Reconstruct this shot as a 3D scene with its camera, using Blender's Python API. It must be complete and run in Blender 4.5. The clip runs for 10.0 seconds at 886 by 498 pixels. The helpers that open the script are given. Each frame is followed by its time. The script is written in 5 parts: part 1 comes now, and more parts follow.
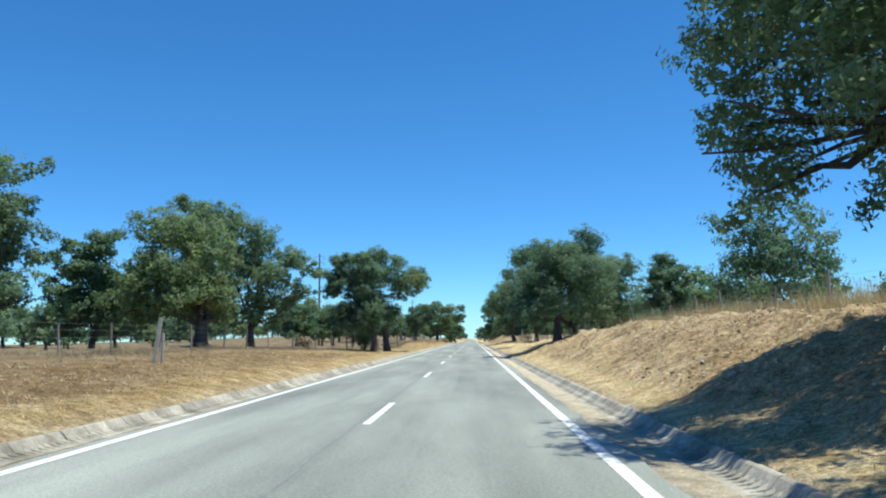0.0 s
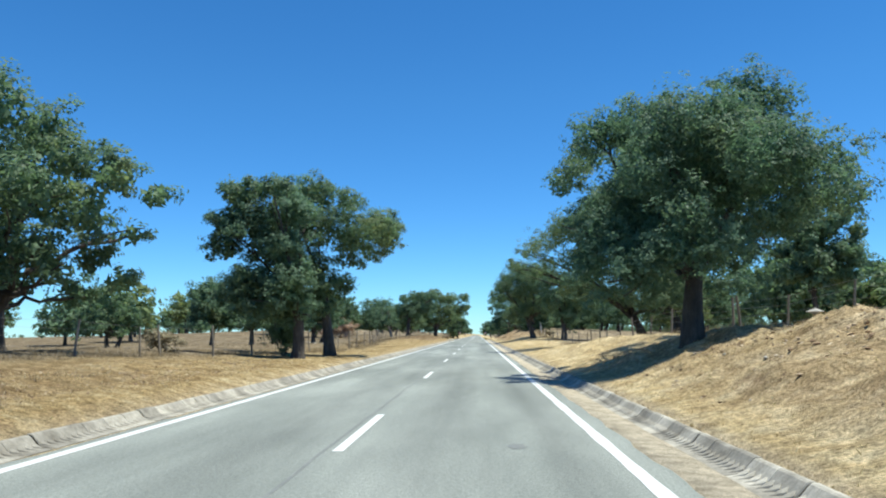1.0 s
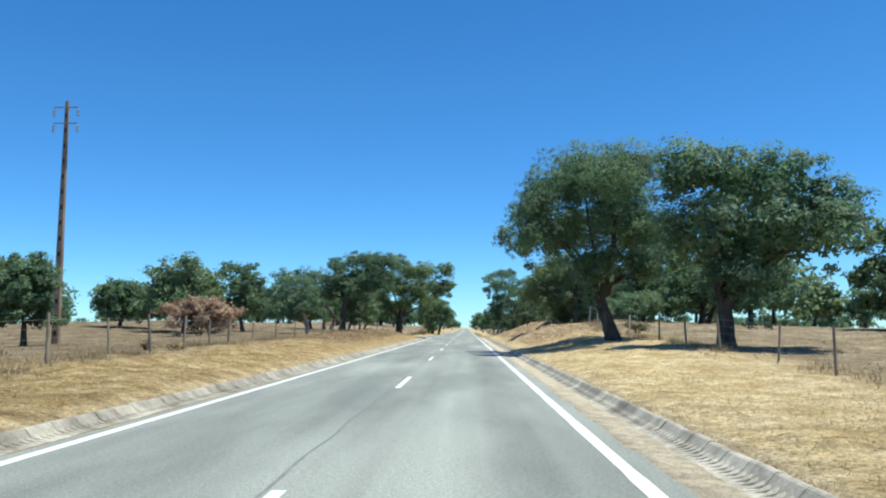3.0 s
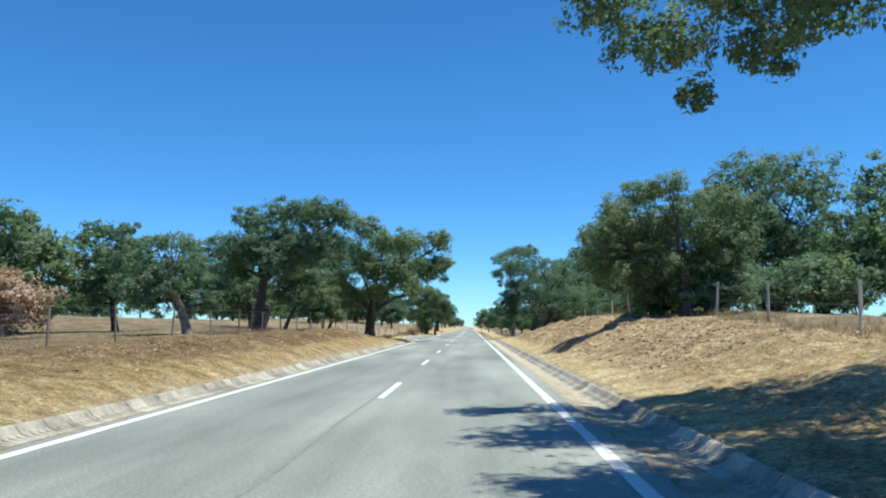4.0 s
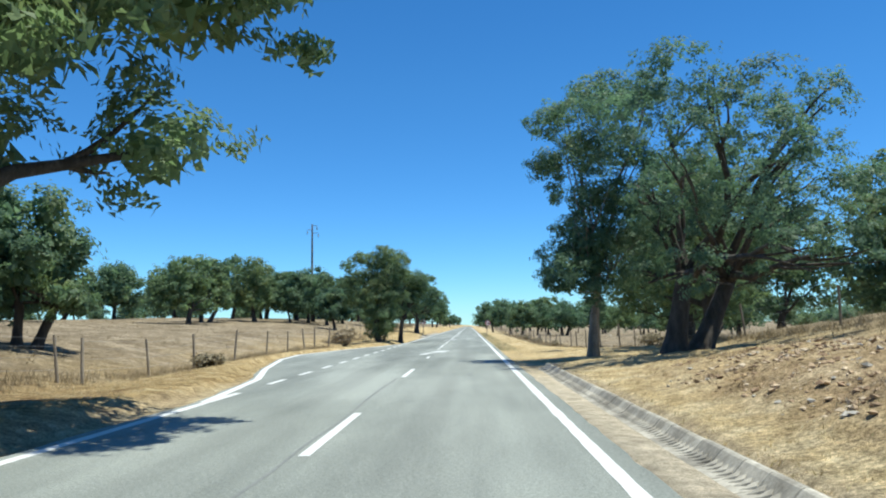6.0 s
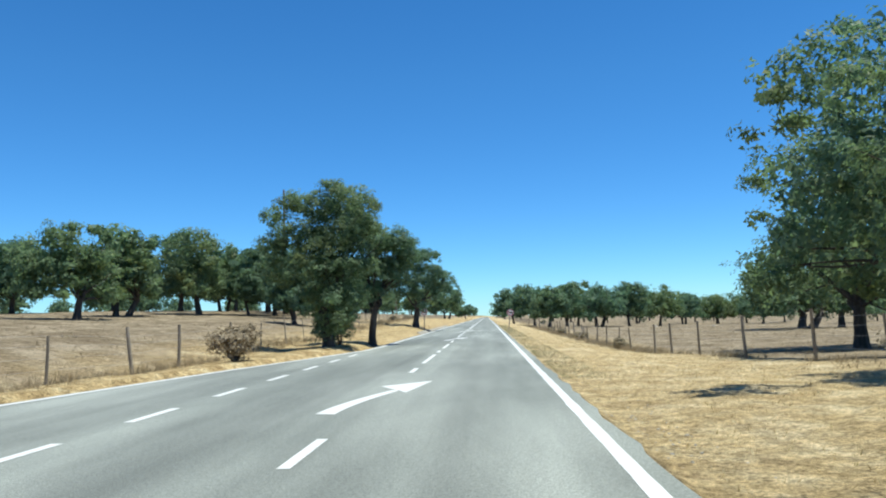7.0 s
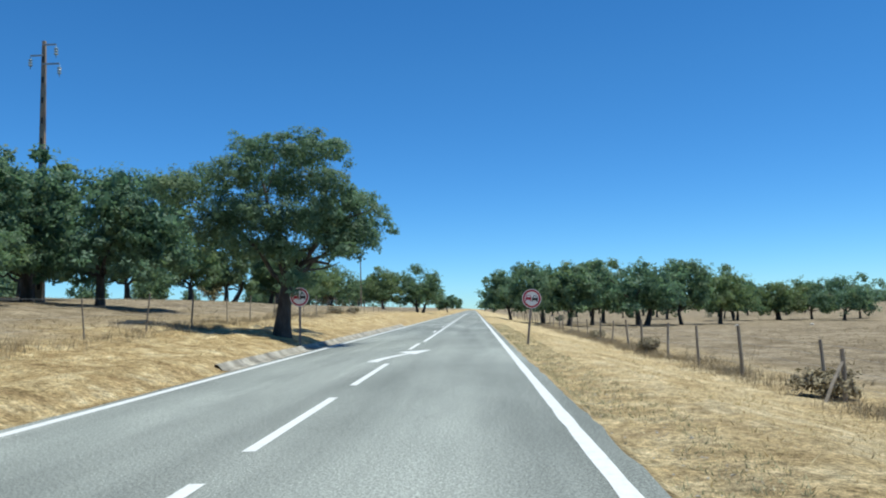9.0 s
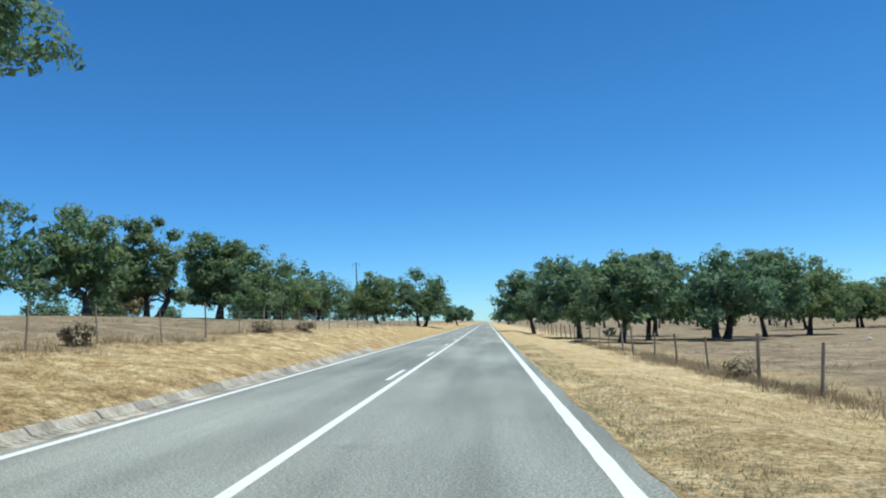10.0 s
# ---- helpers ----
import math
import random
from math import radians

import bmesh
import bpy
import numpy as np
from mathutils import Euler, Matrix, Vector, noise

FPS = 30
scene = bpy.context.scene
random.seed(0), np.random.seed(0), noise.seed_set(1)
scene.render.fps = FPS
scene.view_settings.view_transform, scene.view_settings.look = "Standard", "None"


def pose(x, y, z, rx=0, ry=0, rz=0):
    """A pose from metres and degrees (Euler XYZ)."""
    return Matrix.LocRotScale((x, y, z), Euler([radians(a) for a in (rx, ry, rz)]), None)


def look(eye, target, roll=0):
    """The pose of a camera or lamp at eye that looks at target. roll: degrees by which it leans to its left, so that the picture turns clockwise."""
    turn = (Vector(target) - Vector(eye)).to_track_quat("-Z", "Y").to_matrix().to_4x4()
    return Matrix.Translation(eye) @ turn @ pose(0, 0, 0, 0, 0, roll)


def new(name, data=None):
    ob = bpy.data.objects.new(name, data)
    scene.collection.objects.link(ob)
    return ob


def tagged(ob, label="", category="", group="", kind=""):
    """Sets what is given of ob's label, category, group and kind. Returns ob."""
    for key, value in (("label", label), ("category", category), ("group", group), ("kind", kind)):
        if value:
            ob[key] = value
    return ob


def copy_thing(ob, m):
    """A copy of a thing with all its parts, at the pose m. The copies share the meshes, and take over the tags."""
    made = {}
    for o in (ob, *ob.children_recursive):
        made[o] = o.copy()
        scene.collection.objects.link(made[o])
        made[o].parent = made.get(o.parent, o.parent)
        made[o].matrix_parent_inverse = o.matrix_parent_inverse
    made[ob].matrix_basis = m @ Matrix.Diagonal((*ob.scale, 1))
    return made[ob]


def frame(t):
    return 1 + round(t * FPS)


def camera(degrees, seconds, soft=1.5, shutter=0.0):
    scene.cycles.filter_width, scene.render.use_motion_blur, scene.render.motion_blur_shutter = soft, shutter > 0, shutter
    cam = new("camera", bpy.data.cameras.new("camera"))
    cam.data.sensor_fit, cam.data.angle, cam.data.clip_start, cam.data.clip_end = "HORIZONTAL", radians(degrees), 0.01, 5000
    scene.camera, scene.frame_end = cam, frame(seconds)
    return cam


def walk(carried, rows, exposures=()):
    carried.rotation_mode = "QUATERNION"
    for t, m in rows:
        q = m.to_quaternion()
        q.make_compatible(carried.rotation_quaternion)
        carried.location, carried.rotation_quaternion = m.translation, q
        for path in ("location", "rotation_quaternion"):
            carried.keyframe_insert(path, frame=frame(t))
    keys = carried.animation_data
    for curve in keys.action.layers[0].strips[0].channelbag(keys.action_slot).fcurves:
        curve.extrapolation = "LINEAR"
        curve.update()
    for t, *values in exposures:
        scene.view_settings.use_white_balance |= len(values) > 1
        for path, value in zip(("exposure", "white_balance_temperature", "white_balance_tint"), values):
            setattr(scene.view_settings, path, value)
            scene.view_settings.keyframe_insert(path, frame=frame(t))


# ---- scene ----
cam = camera(60.0, 10.0, 2.0)
PATH = [
    (0, (1.657, -0.573, 1.293), (1.584, 1.412, 1.526), -0.68),
    (0.5, (1.615, 15.488, 1.322), (1.541, 17.476, 1.528), -0.29),
    (1, (1.598, 31.401, 1.307), (1.511, 33.387, 1.528), -0.45),
    (1.5, (1.586, 47.325, 1.341), (1.504, 49.313, 1.547), -0.05),
    (2, (1.581, 62.353, 1.33), (1.495, 64.342, 1.525), -0.08),
    (2.5, (1.608, 77.85, 1.323), (1.538, 79.838, 1.532), 0.02),
    (2.7, (1.567, 84.064, 1.359), (1.503, 86.052, 1.565), 0.05),
    (3.8, (1.62, 119.389, 1.319), (1.566, 121.378, 1.522), -0.32),
    (4, (1.679, 125.992, 1.327), (1.608, 127.981, 1.528), 0.01),
    (4.5, (1.696, 140.367, 1.376), (1.628, 142.355, 1.586), 0.08),
    (5, (1.639, 154.356, 1.396), (1.578, 156.345, 1.594), 0.48),
    (5.2, (1.746, 160.538, 1.308), (1.666, 162.526, 1.508), -0.02),
    (6.3, (1.803, 192.449, 1.37), (1.743, 194.439, 1.564), -1.21),
    (6.5, (1.869, 197.639, 1.325), (1.804, 199.629, 1.514), -1.47),
    (7, (1.89, 209.491, 1.337), (1.782, 211.48, 1.513), -1.58),
    (7.5, (1.971, 221.073, 1.336), (1.892, 223.061, 1.539), -1.61),
    (8, (2.041, 232.993, 1.3), (1.969, 234.986, 1.457), -1.45),
    (8.5, (2.108, 245.242, 1.331), (2.045, 247.233, 1.508), -1.76),
    (9, (2.098, 256.83, 1.258), (2.022, 258.822, 1.415), -1.38),
    (9.5, (2.062, 269.609, 1.292), (1.965, 271.6, 1.45), -1.51),
    (10, (2.145, 281.717, 1.239), (2.04, 283.705, 1.43), -2.45),
]
EXPOSURES = [(0, 0.41, 6390, 0.0), (5, 0.39, 6360, 0.0), (7, 0.31, 6310, 0.0), (9, 0.13, 6230, 0.0), (10, 0.13, 6230, 0.0)]
walk(cam, [(t, look(eye, target, roll)) for t, eye, target, roll in PATH], EXPOSURES)

# ---- sky, sun and exposure ----
SUN_WAY = Vector((0.27, -0.03, 0.96)).normalized()
SUN_ELEV = math.asin(SUN_WAY.z)
SUN_AZ = math.atan2(SUN_WAY.x, SUN_WAY.y)
world = bpy.data.worlds.new("world")
scene.world = world
world.use_nodes = True
wn = world.node_tree
sky = wn.nodes.new("ShaderNodeTexSky")
sky.sky_type = "NISHITA"
sky.sun_disc = False
sky.sun_elevation, sky.sun_rotation = SUN_ELEV, SUN_AZ
sky.air_density, sky.dust_density, sky.ozone_density, sky.altitude = 0.8, 0.0, 4.0, 300
deep = wn.nodes.new("ShaderNodeHueSaturation")
deep.inputs["Saturation"].default_value = 1.22
tint = wn.nodes.new("ShaderNodeMix")
tint.data_type, tint.blend_type = "RGBA", "MULTIPLY"
tint.inputs["Factor"].default_value = 1.0
tint.inputs[7].default_value = (0.78, 0.99, 1.12, 1)
wn.nodes["Background"].inputs["Strength"].default_value = 0.118
wn.links.new(sky.outputs["Color"], deep.inputs["Color"])
wn.links.new(deep.outputs["Color"], tint.inputs[6])
where = wn.nodes.new("ShaderNodeTexCoord")
part_z = wn.nodes.new("ShaderNodeSeparateXYZ")
low = wn.nodes.new("ShaderNodeMapRange")
low.inputs["From Min"].default_value, low.inputs["From Max"].default_value = 0.0, 0.30
low.inputs["To Min"].default_value, low.inputs["To Max"].default_value = 1.0, 0.0
haze = wn.nodes.new("ShaderNodeMix")
haze.data_type, haze.blend_type = "RGBA", "MULTIPLY"
haze.inputs[7].default_value = (0.72, 0.85, 1.0, 1)
wn.links.new(where.outputs["Generated"], part_z.inputs[0])
wn.links.new(part_z.outputs["Z"], low.inputs["Value"])
wn.links.new(low.outputs[0], haze.inputs["Factor"])
wn.links.new(tint.outputs[2], haze.inputs[6])
wn.links.new(haze.outputs[2], wn.nodes["Background"].inputs["Color"])
sun = new("sun", bpy.data.lights.new("sun", "SUN"))
sun.data.energy, sun.data.angle, sun.data.color = 4.9, radians(0.6), (1.0, 0.94, 0.84)
sun.matrix_world = look((0, 0, 60), tuple(Vector((0, 0, 60)) - SUN_WAY))
scene.view_settings.exposure = 0.0


# ---- material helpers ----
def material(name, rough=0.8, metal=0.0):
    m = bpy.data.materials.new(name)
    m.use_nodes = True
    b = m.node_tree.nodes["Principled BSDF"]
    b.inputs["Roughness"].default_value, b.inputs["Metallic"].default_value = rough, metal
    return m, m.node_tree, b


def node(nt, kind, **values):
    n = nt.nodes.new(kind)
    for k, v in values.items():
        n.inputs[k].default_value = v
    return n


def noise_of(nt, scale, detail=4.0, rough=0.55, stretch=None):
    """Noise in metres of the world, stretched where asked."""
    g = nt.nodes.new("ShaderNodeNewGeometry")
    m = nt.nodes.new("ShaderNodeMapping")
    if stretch:
        m.inputs["Scale"].default_value = stretch
    n = node(nt, "ShaderNodeTexNoise", Scale=scale, Detail=detail, Roughness=rough)
    nt.links.new(g.outputs["Position"], m.inputs["Vector"])
    nt.links.new(m.outputs["Vector"], n.inputs["Vector"])
    return n.outputs["Fac"]


def ramp(nt, fac, stops):
    r = nt.nodes.new("ShaderNodeValToRGB")
    e = r.color_ramp.elements
    while len(e) < len(stops):
        e.new(0.5)
    for el, (p, c) in zip(e, stops):
        el.position, el.color = p, (*c, 1) if len(c) == 3 else c
    nt.links.new(fac, r.inputs["Fac"])
    return r.outputs["Color"]


def mix(nt, fac, a, b, mode="MIX"):
    n = nt.nodes.new("ShaderNodeMix")
    n.data_type, n.blend_type = "RGBA", mode
    for sock, v in ((n.inputs["Factor"], fac), (n.inputs[6], a), (n.inputs[7], b)):
        if isinstance(v, (int, float)):
            sock.default_value = v
        elif isinstance(v, tuple):
            sock.default_value = (*v, 1)
        else:
            nt.links.new(v, sock)
    return n.outputs[2]


def bump(nt, b, height, strength=0.5, distance=0.02):
    n = node(nt, "ShaderNodeBump", Strength=strength, Distance=distance)
    nt.links.new(height, n.inputs["Height"])
    nt.links.new(n.outputs["Normal"], b.inputs["Normal"])


def grey(v):
    return (v, v, v)


def asphalt():
    m, nt, b = material("asphalt", 0.82)
    patches = ramp(nt, noise_of(nt, 0.35, 5, 0.6, (1.0, 0.22, 1)), [(0.36, (0.232, 0.244, 0.226)), (0.5, (0.31, 0.323, 0.30)), (0.62, (0.385, 0.398, 0.37))])
    lanes = ramp(nt, noise_of(nt, 1.1, 3, 0.5, (1.0, 0.03, 1)), [(0.35, grey(0.80)), (0.65, grey(1.08))])
    grain = ramp(nt, noise_of(nt, 60, 3, 0.7), [(0.36, grey(0.62)), (0.64, grey(1.38))])
    coarse = ramp(nt, noise_of(nt, 20, 4, 0.8), [(0.38, grey(0.82)), (0.62, grey(1.16))])
    patches = mix(nt, 1.0, patches, coarse, "MULTIPLY")
    c = mix(nt, 1.0, mix(nt, 1.0, patches, lanes, "MULTIPLY"), grain, "MULTIPLY")
    stains = ramp(nt, noise_of(nt, 0.9, 6, 0.7, (1.0, 0.5, 1)), [(0.62, grey(1.0)), (0.74, grey(0.8))])
    c = mix(nt, 1.0, c, stains, "MULTIPLY")
    # a newer, coarser surface begins past the lay-by
    g = nt.nodes.new("ShaderNodeNewGeometry")
    sep = nt.nodes.new("ShaderNodeSeparateXYZ")
    nt.links.new(g.outputs["Position"], sep.inputs[0])
    late = node(nt, "ShaderNodeMapRange", **{"From Min": 236.0, "From Max": 268.0})
    nt.links.new(sep.outputs["Y"], late.inputs["Value"])
    chips = ramp(nt, noise_of(nt, 42, 3, 0.85), [(0.40, grey(0.50)), (0.5, grey(0.93)), (0.60, grey(1.5))])
    c = mix(nt, late.outputs[0], c, mix(nt, 1.0, c, chips, "MULTIPLY"))
    c = mix(nt, 1.0, c, (0.78, 0.80, 0.775), "MULTIPLY")
    nt.links.new(c, b.inputs["Base Color"])
    bump(nt, b, noise_of(nt, 90, 3, 0.7), 0.6, 0.008)
    return m


def road_paint():
    m, nt, b = material("road_paint", 0.65)
    wear = ramp(nt, noise_of(nt, 9, 6, 0.75), [(0.30, (0.42, 0.43, 0.42)), (0.42, (0.62, 0.63, 0.61)), (0.7, (0.72, 0.72, 0.70))])
    nt.links.new(wear, b.inputs["Base Color"])
    bump(nt, b, noise_of(nt, 80, 3, 0.7), 0.4, 0.006)
    return m


def dry_ground():
    m, nt, b = material("dry_ground", 0.95)
    b.inputs["Specular IOR Level"].default_value = 0.05
    g = nt.nodes.new("ShaderNodeNewGeometry")
    sep = nt.nodes.new("ShaderNodeSeparateXYZ")
    nt.links.new(g.outputs["Position"], sep.inputs[0])
    ab = nt.nodes.new("ShaderNodeMath")
    ab.operation = "ABSOLUTE"
    nt.links.new(sep.outputs["X"], ab.inputs[0])
    wob = nt.nodes.new("ShaderNodeMath")
    wob.operation = "MULTIPLY_ADD"
    nt.links.new(noise_of(nt, 0.25, 4), wob.inputs[0])
    wob.inputs[1].default_value = 7.0
    nt.links.new(ab.outputs[0], wob.inputs[2])
    # mown straw on the verges, greyer brown stubble in the pastures
    mr = node(nt, "ShaderNodeMapRange", **{"From Min": 11.0, "From Max": 16.5})
    nt.links.new(wob.outputs[0], mr.inputs["Value"])
    straw = ramp(nt, noise_of(nt, 1.3, 7, 0.75), [(0.36, (0.30, 0.205, 0.10)), (0.46, (0.45, 0.33, 0.165)), (0.54, (0.57, 0.435, 0.23)), (0.64, (0.72, 0.60, 0.37))])
    stubble = ramp(nt, noise_of(nt, 0.5, 8, 0.75), [(0.36, (0.185, 0.142, 0.092)), (0.5, (0.29, 0.232, 0.155)), (0.62, (0.42, 0.345, 0.242))])
    c = mix(nt, mr.outputs[0], straw, stubble)
    # darker to the left of the road, paler to its right out to 13 m
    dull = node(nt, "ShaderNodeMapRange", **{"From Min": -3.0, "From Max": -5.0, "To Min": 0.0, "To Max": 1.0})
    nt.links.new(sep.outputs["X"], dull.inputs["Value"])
    pale = node(nt, "ShaderNodeMapRange", **{"From Min": 2.0, "From Max": 5.0, "To Min": 0.0, "To Max": 0.62})
    nt.links.new(sep.outputs["X"], pale.inputs["Value"])
    near = node(nt, "ShaderNodeMapRange", **{"From Min": 13.0, "From Max": 10.0})
    nt.links.new(sep.outputs["X"], near.inputs["Value"])
    pale_right = nt.nodes.new("ShaderNodeMath")
    pale_right.operation = "MULTIPLY"
    nt.links.new(pale.outputs[0], pale_right.inputs[0])
    nt.links.new(near.outputs[0], pale_right.inputs[1])
    c = mix(nt, pale_right.outputs[0], c, ramp(nt, noise_of(nt, 0.9, 6, 0.7), [(0.38, (0.48, 0.36, 0.19)), (0.5, (0.64, 0.50, 0.285)), (0.62, (0.78, 0.66, 0.435))]))
    # bare reddish soil on steep cuts
    nz = nt.nodes.new("ShaderNodeSeparateXYZ")
    nt.links.new(g.outputs["Normal"], nz.inputs[0])
    steep = node(nt, "ShaderNodeMapRange", **{"From Min": 0.96, "From Max": 0.78})
    nt.links.new(nz.outputs["Z"], steep.inputs["Value"])
    soil = ramp(nt, noise_of(nt, 2.0, 8, 0.8), [(0.38, (0.12, 0.072, 0.042)), (0.46, (0.255, 0.165, 0.096)), (0.53, (0.39, 0.275, 0.165)), (0.61, (0.58, 0.445, 0.29))])
    half = nt.nodes.new("ShaderNodeMath")
    half.operation = "MULTIPLY"
    half.inputs[1].default_value = 0.75
    nt.links.new(steep.outputs[0], half.inputs[0])
    # the freshly cut stretches are bare brown earth from foot to crest
    cut = ramp(nt, noise_of(nt, 0.2, 3), [(0.35, grey(0.7)), (0.65, grey(1.0))])
    begin = node(nt, "ShaderNodeMapRange", **{"From Min": 130.0, "From Max": 147.0, "To Max": 0.85})
    finish = node(nt, "ShaderNodeMapRange", **{"From Min": 206.0, "From Max": 194.0})
    first = node(nt, "ShaderNodeMapRange", **{"From Min": 62.0, "From Max": 40.0, "To Max": 0.6})
    for n in (begin, finish, first):
        nt.links.new(sep.outputs["Y"], n.inputs["Value"])
    foot = node(nt, "ShaderNodeMapRange", **{"From Min": 4.9, "From Max": 6.0})
    nt.links.new(ab.outputs[0], foot.inputs["Value"])
    top = node(nt, "ShaderNodeMapRange", **{"From Min": 12.5, "From Max": 10.0})
    nt.links.new(ab.outputs[0], top.inputs["Value"])
    total = begin.outputs[0]
    for other, how in ((finish.outputs[0], "MULTIPLY"), (first.outputs[0], "MAXIMUM"), (foot.outputs[0], "MULTIPLY"), (top.outputs[0], "MULTIPLY"), (cut, "MULTIPLY"), (half.outputs[0], "MAXIMUM")):
        k = nt.nodes.new("ShaderNodeMath")
        k.operation = how
        nt.links.new(total, k.inputs[0])
        nt.links.new(other, k.inputs[1])
        total = k.outputs[0]
    c = mix(nt, total, c, soil)
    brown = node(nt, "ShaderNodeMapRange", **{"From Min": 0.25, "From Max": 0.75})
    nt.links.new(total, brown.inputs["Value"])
    # on the left, straw is multiplied darker and bare soil darker still
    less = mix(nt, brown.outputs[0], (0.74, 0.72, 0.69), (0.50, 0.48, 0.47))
    # past the lay-by the left side is left undarkened, golden straw
    left_fade = node(nt, "ShaderNodeMapRange", **{"From Min": 225.0, "From Max": 200.0})
    nt.links.new(sep.outputs["Y"], left_fade.inputs["Value"])
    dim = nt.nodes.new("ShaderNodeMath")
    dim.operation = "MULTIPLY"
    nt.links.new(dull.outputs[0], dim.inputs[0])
    nt.links.new(left_fade.outputs[0], dim.inputs[1])
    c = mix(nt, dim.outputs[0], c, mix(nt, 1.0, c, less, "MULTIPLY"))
    # pale dust beside the asphalt
    dust = node(nt, "ShaderNodeMapRange", **{"From Min": 4.75, "From Max": 3.95})
    nt.links.new(ab.outputs[0], dust.inputs["Value"])
    until = node(nt, "ShaderNodeMapRange", **{"From Min": 214.0, "From Max": 204.0})
    nt.links.new(sep.outputs["Y"], until.inputs["Value"])
    both = nt.nodes.new("ShaderNodeMath")
    both.operation = "MULTIPLY"
    nt.links.new(dust.outputs[0], both.inputs[0])
    nt.links.new(until.outputs[0], both.inputs[1])
    side = node(nt, "ShaderNodeMapRange", **{"From Min": -1.0, "From Max": 1.0, "To Min": 0.3, "To Max": 0.9})
    nt.links.new(sep.outputs["X"], side.inputs["Value"])
    most = nt.nodes.new("ShaderNodeMath")
    most.operation = "MULTIPLY"
    nt.links.new(both.outputs[0], most.inputs[0])
    nt.links.new(side.outputs[0], most.inputs[1])
    c = mix(nt, most.outputs[0], c, ramp(nt, noise_of(nt, 5, 5), [(0.36, (0.54, 0.47, 0.36)), (0.62, (0.66, 0.58, 0.45))]))
    fine = ramp(nt, noise_of(nt, 14, 5, 0.8), [(0.40, grey(0.5)), (0.49, grey(1.0)), (0.60, grey(1.35))])
    # the dust lies smoother than the turf
    calm = mix(nt, most.outputs[0], fine, grey(1.0))
    c = mix(nt, 1.0, c, calm, "MULTIPLY")
    tufts = ramp(nt, noise_of(nt, 3.4, 4, 0.7), [(0.38, grey(0.78)), (0.5, grey(1.02)), (0.62, grey(1.22))])
    c = mix(nt, 1.0, c, tufts, "MULTIPLY")
    speck = ramp(nt, noise_of(nt, 48, 4, 0.85), [(0.40, grey(0.62)), (0.5, grey(1.0)), (0.60, grey(1.34))])
    c = mix(nt, 1.0, c, speck, "MULTIPLY")
    c = mix(nt, 1.0, c, grey(0.82), "MULTIPLY")
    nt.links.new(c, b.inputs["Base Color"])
    bump(nt, b, noise_of(nt, 16.0, 6, 0.8), 1.0, 0.05)
    return m


def by_island(name, stops, rough=0.7, through_light=0.0, big=None):
    """A material whose colour differs from piece to piece of one mesh."""
    m, nt, b = material(name, rough)
    g = nt.nodes.new("ShaderNodeNewGeometry")
    c = ramp(nt, g.outputs["Random Per Island"], stops)
    if big:
        c = mix(nt, 1.0, c, ramp(nt, noise_of(nt, big, 3), [(0.3, grey(0.72)), (0.7, grey(1.25))]), "MULTIPLY")
    if through_light > 0.4:
        # from tree to tree, and in patches of one crown, the green turns olive or bluish
        o = nt.nodes.new("ShaderNodeObjectInfo")
        c = mix(nt, 1.0, c, ramp(nt, o.outputs["Random"], [(0.0, (0.93, 0.98, 1.06)), (0.6, (1.02, 1.0, 0.96)), (1.0, (1.16, 1.05, 0.86))]), "MULTIPLY")
        c = mix(nt, 1.0, c, ramp(nt, noise_of(nt, 0.42, 4, 0.6), [(0.40, (0.94, 0.98, 1.03)), (0.56, (1.0, 1.0, 1.0)), (0.68, (1.28, 1.08, 0.86))]), "MULTIPLY")
    nt.links.new(c, b.inputs["Base Color"])
    b.inputs["Specular IOR Level"].default_value = 0.28
    if through_light:
        t = nt.nodes.new("ShaderNodeBsdfTranslucent")
        s = node(nt, "ShaderNodeMixShader", Fac=through_light)
        nt.links.new(mix(nt, 1.0, c, (1.25, 1.32, 1.15), "MULTIPLY"), t.inputs["Color"])
        nt.links.new(b.outputs[0], s.inputs[1])
        nt.links.new(t.outputs[0], s.inputs[2])
        nt.links.new(s.outputs[0], nt.nodes["Material Output"].inputs["Surface"])
    return m


def mottled(name, stops, scale=3.0, rough=0.85, stretch=None, relief=0.4, depth=0.02, metal=0.0, each=False):
    m, nt, b = material(name, rough, metal)
    c = ramp(nt, noise_of(nt, scale, 6, 0.65, stretch), stops)
    c = mix(nt, 1.0, c, ramp(nt, noise_of(nt, scale * 9, 4, 0.7, stretch), [(0.3, grey(0.75)), (0.7, grey(1.15))]), "MULTIPLY")
    if each:
        o = nt.nodes.new("ShaderNodeObjectInfo")
        c = mix(nt, 1.0, c, ramp(nt, o.outputs["Random"], [(0.0, grey(0.72)), (1.0, grey(1.2))]), "MULTIPLY")
    nt.links.new(c, b.inputs["Base Color"])
    bump(nt, b, noise_of(nt, scale * 5, 5, 0.7, stretch), relief, depth)
    return m


def plain(name, colour, rough=0.5, metal=0.0):
    m, nt, b = material(name, rough, metal)
    c = mix(nt, 1.0, colour, ramp(nt, noise_of(nt, 14, 5, 0.7), [(0.3, grey(0.82)), (0.7, grey(1.06))]), "MULTIPLY")
    nt.links.new(c, b.inputs["Base Color"])
    return m


